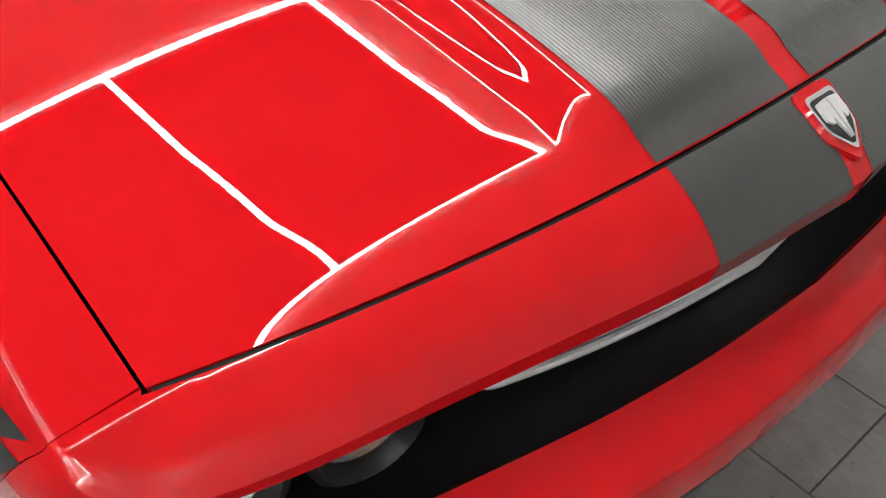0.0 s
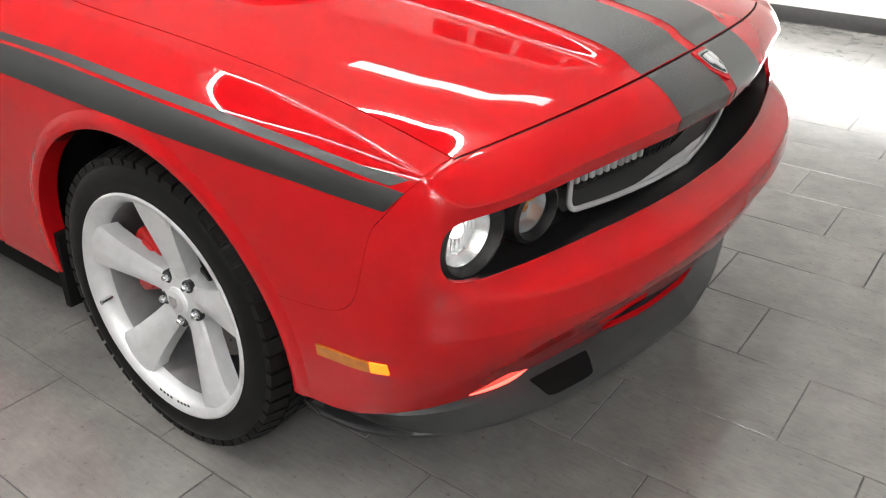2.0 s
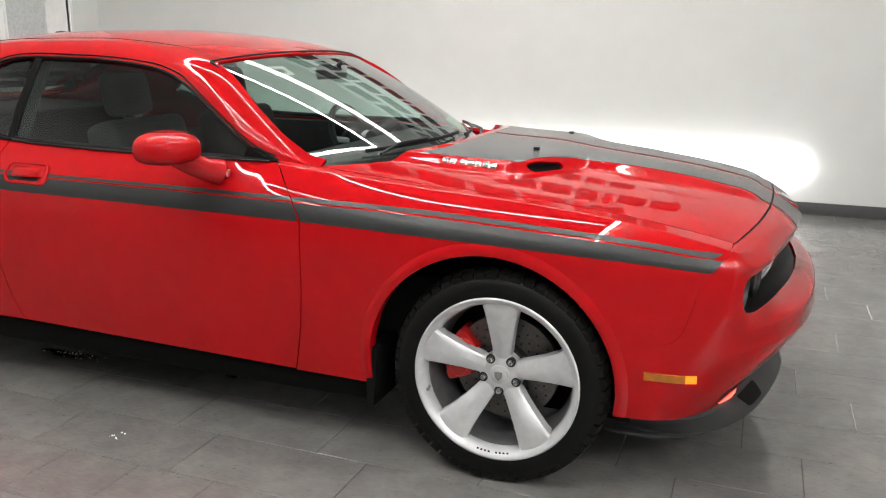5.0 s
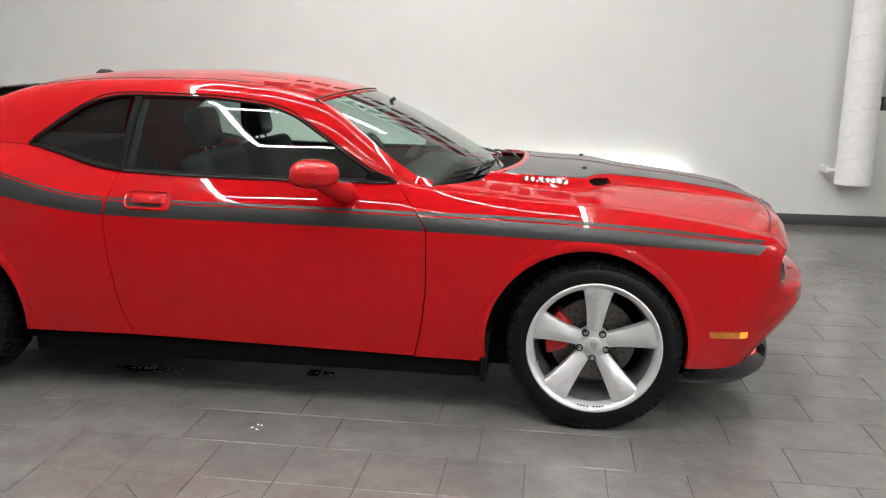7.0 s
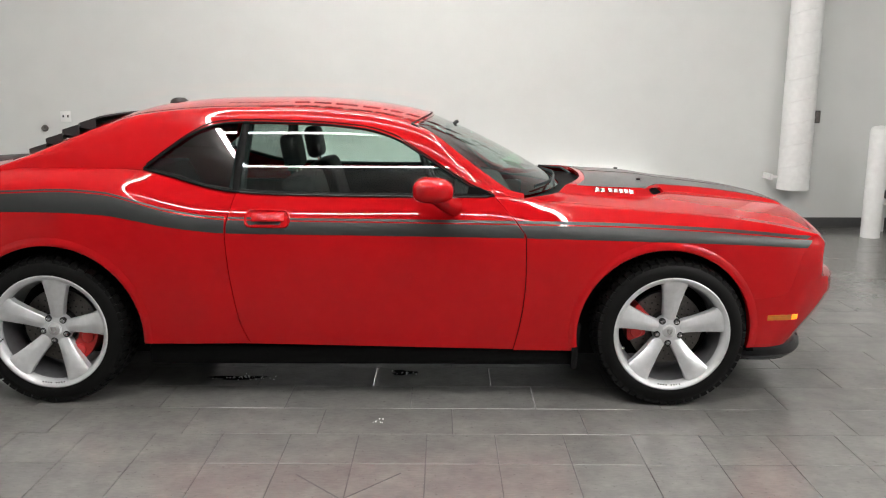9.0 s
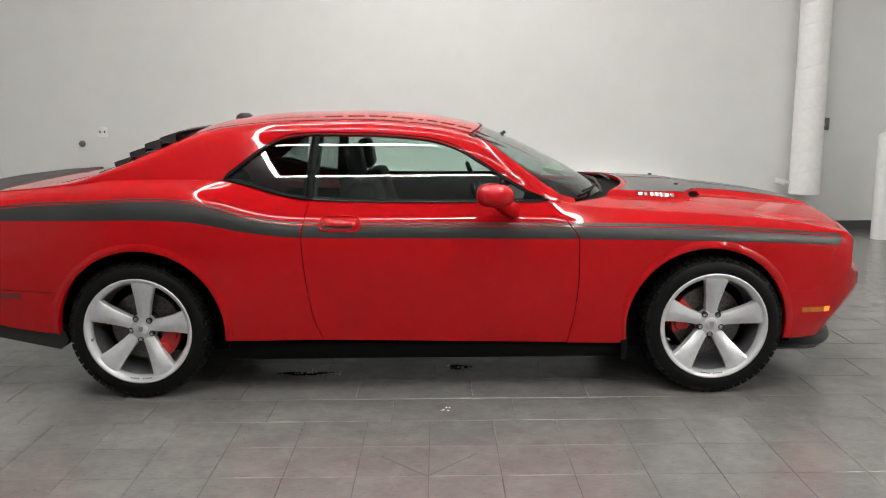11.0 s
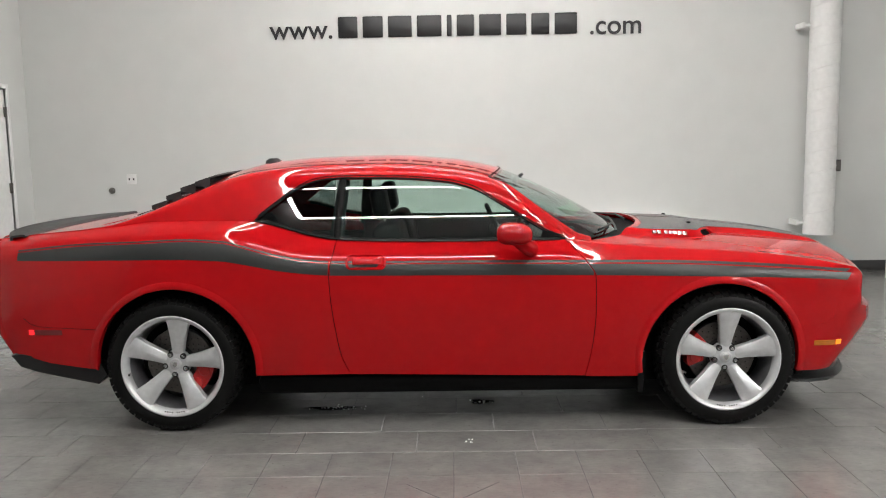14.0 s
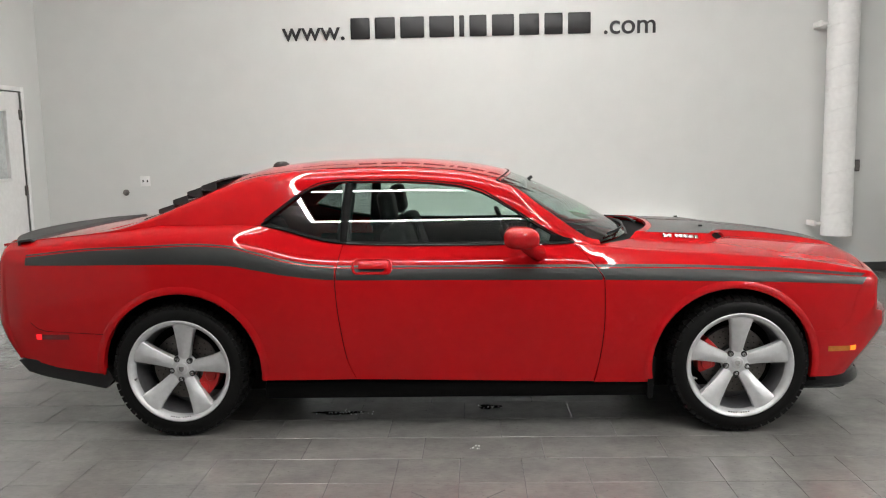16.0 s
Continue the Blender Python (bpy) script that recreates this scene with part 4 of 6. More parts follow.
def nose_pos(s, r):
    """s 0 to 3 from the near flank to the middle, 3 to 6 on to the other flank; r along the profile."""
    s, r = np.asarray(s, float), np.asarray(r, float)
    c = np.where(s > 3, 6 - s, s)
    P = nose_low(c, np.minimum(r, 9.0))
    # the sloped face between brow and hood
    u = np.clip((r - 9) / 4, 0, 1)
    yg = np.where(c < 2, 0.764 + G - 0.062 * np.clip(c - 1, 0, 1), 0.702 * np.clip(3 - c, 0, 1))
    gx = np.where(c < 1, P[:, 0], hood_edge_x(yg) + G)
    gz = np.where(c < 1, top_z(gx), hood_gap_z(yg))
    yg = np.where(c < 1, top_y(gx), yg)
    w = smooth01(c - 1)[:, None]
    top = P + (np.stack([gx, yg, gz], -1) - P) * u[:, None]
    # across the corner the section fades from the fender's to a straight face
    zc, zt = crease_z(2.148), top_z(2.148)
    ua = np.linspace(0, 1, 101)
    sec = side_y(np.full_like(ua, 2.148), zc + (zt - zc) * ua)
    sec = (sec[0] - sec) / (sec[0] - sec[-1])
    prof = u - np.interp(u, ua, sec)
    top[:, 1] += prof * (P[:, 1] - yg) * (1 - w[:, 0])
    hump = 0.009 * np.sin(np.pi * u) ** 0.8
    top[:, 0] += 0.6 * hump * w[:, 0]
    top[:, 2] += 0.8 * hump * w[:, 0]
    P = np.where((r > 9)[:, None], top, P)
    P[:, 1] = np.where(s > 3, P[:, 1], -P[:, 1])
    return P




def side_cr(x, z):
    """Flank place (x, z) as nose coordinates."""
    rr = np.linspace(0, 13, 1301)
    r = float(np.interp(z, side_row_z(np.full_like(rr, x), rr), rr))
    xe = float(along_rows(ROW_XE, np.array([min(r, 9.0)]))[0])
    return ((x - X_BACK) / (xe - X_BACK), r)


def nose():
    C = np.concatenate([np.linspace(0, 1, 26), np.linspace(1, 2, 26)[1:], np.linspace(2, 3, 36)[1:]])
    C = np.concatenate([C, (6 - C[:-1])[::-1]])
    R = np.concatenate([np.linspace(0, 4, 26), np.linspace(4, 9, 56)[1:], np.linspace(9, 13, 22)[1:]])
    mouth = rounded([(S_LAMP, 7.0), (6 - S_LAMP, 7.0), (6 - S_LAMP, 8.0), (S_LAMP, 8.0)], [0.46, 0.46, 0.40, 0.40], 9)
    mouth = dense(mouth, 0.03)
    f0, f1 = 3 - 0.60, 3 + 0.60
    slot = dense(rounded([(f0, 0.20), (f1, 0.20), (f1 - 0.14, 1.55), (f0 + 0.14, 1.55)], 0.06, 4), 0.03)
    arc = [(ARCH_F[0] + math.sqrt(ARCH_RAD[ARCH_F] ** 2 - (z - ARCH_F[1]) ** 2), z) for z in np.linspace(0.531, 0.27, 16)]
    open_line = []
    for (xa, za), (xb, zb) in zip(JOINT, JOINT[1:]):
        open_line += [(xa + (xb - xa) * k / 2, za + (zb - za) * k / 2) for k in range(2)]
    near = [(0.999, 13.2)] + [side_cr(x + 0.0009, z - 0.0006) for x, z in open_line if x > 1.815] + [side_cr(x, z) for x, z in arc]
    near[-1] = (near[-1][0], -0.1)
    keep = near + [(6 - c, r) for c, r in near[::-1]]
    n = sheet("front_fascia", trimmed(nose_pos, C, R, keep, holes=[mouth, slot]), RED, CAR, (1, 0, 0.3), "red front bumper and nose", 0.012, angle=32)
    def behind(c, r):
        return nose_pos(c, r) - np.array([0.03, 0, 0.0])
    sheet("lower_slot", trimmed(behind, np.linspace(f0 - 0.05, f1 + 0.05, 30), np.linspace(0.05, 1.85, 10)), DARK, n, (1, 0, 0), "black lower intake slot", 0.003)
    ys = np.linspace(-0.757, 0.757, 60)
    seal = [(float(hood_edge_x(y)) - 0.0007, float(y), float(hood_gap_z(y)) - 0.0045) for y in ys]
    part("hood_seal", tube(seal, 0.0042, 6), SEALBLACK, n, "black rubber seal in the hood gap")
    # stripe carried on over the nose
    for s in (-1, 1):
        def pos(y, r):
            k = np.abs(y) / np.where(r > 9, 0.74 + (0.702 - 0.74) * (r - 9) / 4, 0.74)
            return nose_pos(3 + np.sign(y) * k, r)
        y0, y1 = sorted((s * 0.021, s * 0.240))
        sheet("nose_stripe", trimmed(pos, np.linspace(y0, y1, 18), np.linspace(8.04, 12.99, 42), offset=0.0012), VINYL, n, (1, 0, 0.5), "dark grey ribbed vinyl stripe")
    return n


roof_mid = curve((-1.99, 1.085), (-1.85, 1.12), (-1.64, 1.205), (-1.39, 1.315), (-1.26, 1.370), (-1.08, 1.418), (-0.72, 1.448), (-0.37, 1.452), (0.0, 1.428), (0.25, 1.384), (0.335, 1.358), (0.5, 1.275), (0.673, 1.185), (0.85, 1.09), (1.0, 1.01))
roof_drop = curve((-1.99, 0.0), (-1.6, 0.045), (-1.2, 0.06), (-0.7, 0.062), (0.0, 0.062), (0.25, 0.072), (0.5, 0.13), (0.7, 0.168), (0.9, 0.2))


def gh_frame(x):
    x = np.asarray(x, float)
    yt, zs = top_y(x), top_z(x)
    ends = smooth01((x + 1.97) / 0.3) * (1 - smooth01((x - 0.66) / 0.1))
    ze = np.maximum(roof_mid(x) - roof_drop(x), zs + 0.0015 + 0.0105 * ends)
    ye = belt_y(x) - lean(ze - 1.0)
    return yt, zs, ye, ze


def gh_pos(x, q):
    """q 0 at the belt, 0.42 below the cant rail, 0.58 above it, 1 in the middle of the roof."""
    x, q = np.asarray(x, float), np.asarray(q, float)
    yt, zs, ye, ze = gh_frame(x)
    zt = roof_mid(x)
    rho = np.minimum(0.075, 0.45 * (ze - zs))
    z1 = ze - rho
    y1 = belt_y(x) - lean(z1 - 1.0)
    y2 = ye - 0.075
    p = 2.2
    z2 = zt - (zt - ze) * (y2 / ye) ** p
    ta = np.clip(q / 0.42, -0.2, 1)
    za = zs + (z1 - zs) * ta
    ya = belt_y(x) - lean(za - 1.0)
    tb = np.clip((q - 0.42) / 0.16, 0, 1)
    yb = (1 - tb) ** 2 * y1 + 2 * tb * (1 - tb) * ye + tb ** 2 * y2
    zb = (1 - tb) ** 2 * z1 + 2 * tb * (1 - tb) * ze + tb ** 2 * z2
    tc = np.clip((q - 0.58) / 0.42, 0, 1)
    yc = y2 * (1 - tc)
    zc = zt - (zt - ze) * (yc / ye) ** p
    y = np.where(q <= 0.42, ya, np.where(q < 0.58, yb, yc))
    z = np.where(q <= 0.42, za, np.where(q < 0.58, zb, zc))
    return np.stack([x, -y, z], -1)


def gh_q_side(pts):
    out = []
    for x, z in pts:
        yt, zs, ye, ze = (float(v) for v in gh_frame(x))
        z1 = ze - min(0.075, 0.45 * (ze - zs))
        out.append((x, 0.42 * (z - zs) / (z1 - zs)))
    return out


def gh_q_top(pts):
    out = []
    for x, y in pts:
        yt, zs, ye, ze = (float(v) for v in gh_frame(x))
        out.append((x, 0.58 + 0.42 * (1 - y / (ye - 0.075))))
    return out


# side window outline (x, z) and its parts
DLO_TOP = curve((-1.03, 1.123), (-0.936, 1.196), (-0.808, 1.286), (-0.745, 1.312), (-0.66, 1.327), (-0.559, 1.332), (-0.314, 1.329), (-0.009, 1.305), (0.143, 1.268), (0.294, 1.185), (0.446, 1.088), (0.567, 1.022), (0.63, 1.004))
DLO_BOT = curve((-1.03, 1.121), (-0.906, 1.092), (-0.728, 1.043), (-0.593, 1.021), (-0.3, 1.012), (0.0, 1.008), (0.63, 1.003))


def dlo(x0, x1, grow=0.0):
    xs = np.linspace(x0, x1, 60)
    return [(float(x), float(DLO_BOT(x)) - grow) for x in xs] + [(float(x), float(DLO_TOP(x)) + grow) for x in xs[::-1]]


def header_x(y):
    return 0.338 - 0.085 * (np.abs(y) / 0.6) ** 2


def greenhouse():
    X = np.concatenate([np.linspace(-1.97, 0.2, 112), np.linspace(0.2, 0.775, 46)[1:]])
    Q = np.concatenate([np.linspace(0, 0.42, 34), np.linspace(0.42, 0.58, 12)[1:], np.linspace(0.58, 1, 26)[1:]])
    ys = np.linspace(0, 0.61, 24)
    shield = [(float(header_x(y)), float(y)) for y in ys]
    shield += [(float(x), float(gh_frame(x)[2]) - 0.054 + 0.028 * float(smooth01((x - 0.42) / 0.25))) for x in np.linspace(0.26, 0.79, 30)]
    shield += [(0.79, -0.05), (0.338, -0.05)]
    rear = [(-1.30, -0.05), (-1.30, 0.3), (-1.27, 0.52), (-1.33, 0.575), (-1.85, 0.64), (-1.95, 0.62), (-1.95, -0.05)]
    data = trimmed(gh_pos, X, Q, holes=[gh_q_side(dense(dlo(-1.03, 0.63), 0.012)), gh_q_top(dense(shield)), gh_q_top(dense(rear))])
    roof = sheet("roof", data, RED, CAR, (0, -1, 1), "red roof with pillars", 0.014)
    data = (np.array(data[0]) * np.array([1, -1, 1]), data[1])
    sheet("roof", data, RED, CAR, (0, 1, 1), "red roof with pillars", 0.014)
    for s in (1, -1):
        def gp(x, q, s=s):
            p = gh_pos(x, q)
            p[:, 1] += 0.010
            p[:, 1] *= s
            return p
        for name, x0, x1, mat, lab in (("quarter_window", -1.03, -0.605, GLASS_REAR, "dark tinted rear side window"), ("door_window", -0.575, 0.63, GLASS_SIDE, "green tinted door window")):
            keep = gh_q_side(dense(dlo(x0, x1, 0.008), 0.012))
            sheet(name, trimmed(gp, np.linspace(x0 - 0.02, x1 + 0.02, 60), np.linspace(-0.1, 0.44, 34), keep), mat, CAR, (0, -s, 0.3), lab)
        # black seals round the window and between its parts
        def on(x, z, out=0.004, s=s):
            p = gh_pos(np.array([x]), np.array([gh_q_side([(x, z)])[0][1]]))[0]
            return (p[0], s * (p[1] - out), p[2])
        ring = [on(x, z) for x, z in dlo(-1.03, 0.63)]
        part("window_seal", tube(ring, 0.006, 6, closed=True), SEALBLACK, CAR)
        xs = np.linspace(-1.02, 0.62, 60)
        part("drip_rail", tube([on(float(x), float(DLO_TOP(x)) + 0.012, 0.002) for x in xs], 0.003, 6), SEALBLACK, CAR, "thin black trim line over the side windows")
        part("window_post", tube([on(-0.59, 1.018, -0.002), on(-0.583, 1.12, -0.001), on(-0.572, 1.22, -0.001), on(-0.562, 1.33, -0.002)], 0.017, 8, flat=0.35), SEALBLACK, CAR)
    for s in (1, -1):
        xs = np.linspace(-1.28, 0.235, 40)
        pts = gh_pos(xs, np.full_like(xs, 0.605))
        part("roof_seam", tube([(p[0], s * p[1], p[2] + 0.0004) for p in pts], 0.0014, 5), SEALBLACK, CAR, "thin dark roof seam")
    return roof


def shield_pos(u, w):
    """u 0 at the roof, 1 at the cowl; w -1..1 across."""
    u, w = np.asarray(u, float), np.asarray(w, float)
    a = np.abs(w)
    yh = 0.615 * w
    xh = header_x(yh) - 0.012
    yt, zs, ye, ze = gh_frame(xh)
    zh = roof_mid(xh) - (roof_mid(xh) - ze) * (np.abs(yh) / ye) ** 2.2
    yb, xb = 0.757 * w, 1.03 - 0.335 * a ** 2.2
    zb = 1.0 - 0.014 * a ** 2
    x, y, z = xh + (xb - xh) * u, yh + (yb - yh) * u, zh + (zb - zh) * u
    bow = 0.022 * 4 * u * (1 - u)
    return np.stack([x + 0.5 * bow, y, z + 0.85 * bow - 0.006], -1)


def windshield():
    g = sheet("windshield", trimmed(shield_pos, np.linspace(0, 1, 30), np.linspace(-1, 1, 44)), GLASS_FRONT, CAR, (1, 0, 1), "clear green-tinted windshield")
    g.visible_shadow = False
    rim = [tuple(shield_pos(np.array([u]), np.array([-1.0]))[0] + np.array([0, -0.004, 0.006])) for u in np.linspace(1, 0, 20)]
    rim += [tuple(shield_pos(np.array([0.0]), np.array([w]))[0] + np.array([-0.004, 0, 0.006])) for w in np.linspace(-1, 1, 40)]
    rim += [tuple(shield_pos(np.array([u]), np.array([1.0]))[0] + np.array([0, 0.004, 0.006])) for u in np.linspace(0, 1, 20)]
    part("windshield_seal", tube(rim, 0.006, 6), SEALBLACK, CAR)
    # cowl panel in front of the glass
    def cowl(u, w):
        p = shield_pos(np.full_like(w, 1.0), w)
        y = p[:, 1] * (1 + 0.06 * u)
        xb = hood_back_x(y)
        xb = np.maximum(xb, p[:, 0] + 0.01)
        zb = hood_z(xb, y) - 0.035
        return np.stack([p[:, 0] - 0.03 + (xb + 0.02 - p[:, 0] + 0.03) * u, y, p[:, 2] - 0.02 + (zb - p[:, 2] + 0.02) * u], -1)
    sheet("cowl", trimmed(cowl, np.linspace(0, 1, 8), np.linspace(-1.02, 1.02, 40)), SILLBLACK, CAR, (0, 0, 1), "black plastic cowl", 0.01)
    # wipers
    for y0, y1, xo in ((-0.52, 0.02, 0.0), (0.05, 0.52, 0.0)):
        n = 24
        pts = []
        for k in range(n + 1):
            w = (y0 + (y1 - y0) * k / n) / 0.70
            u = 0.975 - 0.03 * (k / n)
            pts.append(tuple(shield_pos(np.array([u]), np.array([w]))[0] + np.array([0.004, 0, 0.022])))
        w = part("wiper", tube(pts, 0.005, 6, flat=1.6), BLACKPL, CAR, "black wiper blade")
        arm = [tuple(np.array(pts[n // 2]) + np.array([0, 0, 0.012])), tuple(np.array(pts[3]) + np.array([0.06, 0, 0.02])), tuple(np.array(pts[0]) + np.array([0.09, -0.06, 0.0]))]
        part("wiper_arm", tube(arm, 0.006, 6), BLACKPL, w)


def rear_end():
    """Deck, rear fascia, spoiler, rear glass and louvers."""
    def deck(x, k):
        y = top_y(x) * k
        return np.stack([x, y, top_z(x) + 0.005 * (1 - k * k)], -1)
    sheet("trunk_lid", trimmed(deck, np.linspace(-2.46, -1.88, 26), np.linspace(-1, 1, 40)), RED, CAR, (0, 0, 1), "red trunk lid", 0.014)
    prof_x = curve((0.42, -2.38), (0.48, -2.46), (0.55, -2.52), (0.65, -2.555), (0.75, -2.56), (0.80, -2.53), (0.9, -2.53), (1.0, -2.50), (1.06, -2.475))

    def cap(z, k):
        a = np.clip(np.abs(k), 0, 1)
        zt = top_z(-2.40) + 0.005 * (1 - a * a)
        zz = 0.43 + (zt - 0.43) * z
        xe = rear_x(zz)
        y = side_y(xe, np.minimum(zz, top_z(-2.40))) * k
        back = prof_x(zz) + (xe - prof_x(zz)) * (1 - np.sqrt(np.clip(1 - a ** 5, 0, 1)))
        return np.stack([back, y, zz], -1)
    sheet("rear_fascia", trimmed(cap, np.linspace(0, 1, 40), np.sin(np.linspace(-math.pi / 2, math.pi / 2, 90))), RED, CAR, (-1, 0, 0), "red rear bumper", 0.014)
    # rear lower valance
    for s in (-1, 1):
        bm = slab([(-2.35, 0.425), (-2.29, 0.43), (-2.13, 0.40), (-1.868, 0.37), (-1.84, 0.31), (-1.885, 0.262), (-2.05, 0.297), (-2.2, 0.33), (-2.30, 0.362)], s * 0.895, s * 0.80)
        part("rear_valance", bm, BLACKPL, CAR, "black rear lower valance")
    # spoiler
    def wing(t, k):
        a = np.abs(k)
        y = 0.80 * k
        xf = -2.30 + 0.03 * a ** 2
        xr = -2.56 + 0.205 * a ** 2.5
        base = top_z(xf) + 0.02 * (1 - a * a)
        px = np.interp(t, [0, 0.25, 0.75, 0.9, 1.0], [0, 0.28, 0.95, 1.0, 1.0])
        x = xf + (xr - xf) * px
        deckz = top_z(x) + 0.005 * (1 - a * a)
        up = np.interp(t, [0, 0.12, 0.25, 0.75, 0.88, 1.0], [0.0, 0.012, 0.016, 0.028, 0.024, -0.02])
        return np.stack([x, y, deckz + up - 0.02 * a ** 6 * px], -1)
    sheet("spoiler", trimmed(wing, np.linspace(0, 1, 30), np.linspace(-1, 1, 40)), GREYTRIM, CAR, (0, 0, 1), "satin black trunk spoiler", 0.012)
    # rear glass under the louvers
    def rg(x, k):
        yt, zs, ye, ze = gh_frame(x)
        y = (ye - 0.06) * k
        return np.stack([x, y, roof_mid(x) - (roof_mid(x) - ze) * np.abs(k) ** 2.2 - 0.012], -1)
    sheet("rear_window", trimmed(rg, np.linspace(-1.95, -1.26, 24), np.linspace(-1, 1, 24)), GLASS_REAR, CAR, (-1, 0, 1), "dark tinted rear window")
    # louvers over it, each a blade with a turned-down rear edge
    for k, tip_z in enumerate((1.326, 1.294, 1.251, 1.201, 1.151)):
        tip = -1.41 - 0.079 * k
        w = 0.575 + 0.012 * k

        def slat(t, k2, tip=tip, tip_z=tip_z, w=w, run=0.115 if k == 0 else 0.088):
            back = np.minimum(t, 0.85) / 0.85
            zz = tip_z + 0.31 * run * (1 - back) - 0.020 * np.clip((t - 0.85) / 0.15, 0, 1) + 0.010 * (1 - np.abs(k2) ** 2.2)
            return np.stack([tip + run * (1 - back) + 0 * k2, w * k2, zz], -1)
        sheet("louver", trimmed(slat, np.linspace(0, 1, 8), np.linspace(-1, 1, 24)), SPLIT, CAR, (-1, 0, 1), "satin black rear window louver", 0.008)
        for sg in (-1, 1):
            part("louver_end", slab([(tip + 0.085, tip_z + 0.022), (tip + 0.004, tip_z - 0.001), (tip + 0.004, tip_z - 0.022), (tip + 0.085, tip_z - 0.035)], sg * (w - 0.004), sg * (w + 0.002)), SPLIT, CAR)
    # antenna on the roof
    bm = lathe([(0, 0.022), (0.5, 0.02), (0.9, 0.006), (1.0, -0.012)], 20, "Z")
    for v in bm.verts:
        v.co = Vector((v.co.x * 0.055, v.co.y * 0.03, v.co.z))
    part("antenna", bm, BLACKPL, CAR, "black roof antenna").location = (-1.085, 0, float(roof_mid(-1.085)) + 0.004)


def underbody():
    bm = bmesh.new()
    box(bm, (-1.9, -0.72, 0.20), (2.12, 0.72, 0.62))
    box(bm, (-2.38, -0.70, 0.42), (-1.9, 0.70, 0.62))
    part("underbody", bm, DARK, CAR, smooth=False)
    for s in (-1, 1):
        part("sill", boxed((-1.03, min(s * 0.872, s * 0.70), 0.185), (1.02, max(s * 0.872, s * 0.70), 0.285), 0.02), SILLBLACK, CAR, "black rocker sill")
        for (cx, cz), nm in ((ARCH_F, "wheel_well"), (ARCH_R, "wheel_well")):
            bm = lathe([(0.45, -0.86), (0.45, -0.50), (0.0, -0.50)], 40, "Y", start=-8, span=196)
            for v in bm.verts:
                v.co.y *= -s if s > 0 else 1
            part(nm, bm, DARK, CAR).location = (cx, 0, cz)
    for s in (-1, 1):
        # thin flaps behind the front wheels and liners ahead of them
        part("mud_flap", slab(rounded([(1.005, 0.18), (1.03, 0.18), (1.045, 0.40), (1.005, 0.40)], 0.006), s * 0.90, s * 0.70), DARK, CAR, "black plastic mud flap")
        part("wheel_liner", slab(rounded([(1.856, 0.255), (1.895, 0.255), (1.875, 0.36), (1.845, 0.46), (1.825, 0.45), (1.845, 0.33)], 0.008), s * 0.85, s * 0.66), DARK, CAR, "black plastic wheel well liner")
    # black inner shell behind panel gaps
    for s in (-1, 1):
        part("inner_shell", boxed((-1.0, min(s * 0.78, s * 0.84), 0.32), (0.90, max(s * 0.78, s * 0.84), 0.90)), DARK, CAR, smooth=False)


for flip in (False, True):
    side_panels(flip)
HOOD = hood()
FASCIA = nose()
greenhouse()
windshield()
rear_end()
underbody()


# ---------------------------------------------------------------- wheels
def tyre_profile():
    w = 0.125
    return [(0.262, -w + 0.02), (0.266, -w + 0.004), (0.285, -w - 0.004), (0.31, -w - 0.006), (0.333, -w + 0.002), (0.344, -w + 0.012), (0.350, -w + 0.026), (0.350, w - 0.026), (0.344, w - 0.012), (0.333, w - 0.002), (0.31, w + 0.006), (0.285, w + 0.004), (0.266, w - 0.004), (0.262, w - 0.02)]


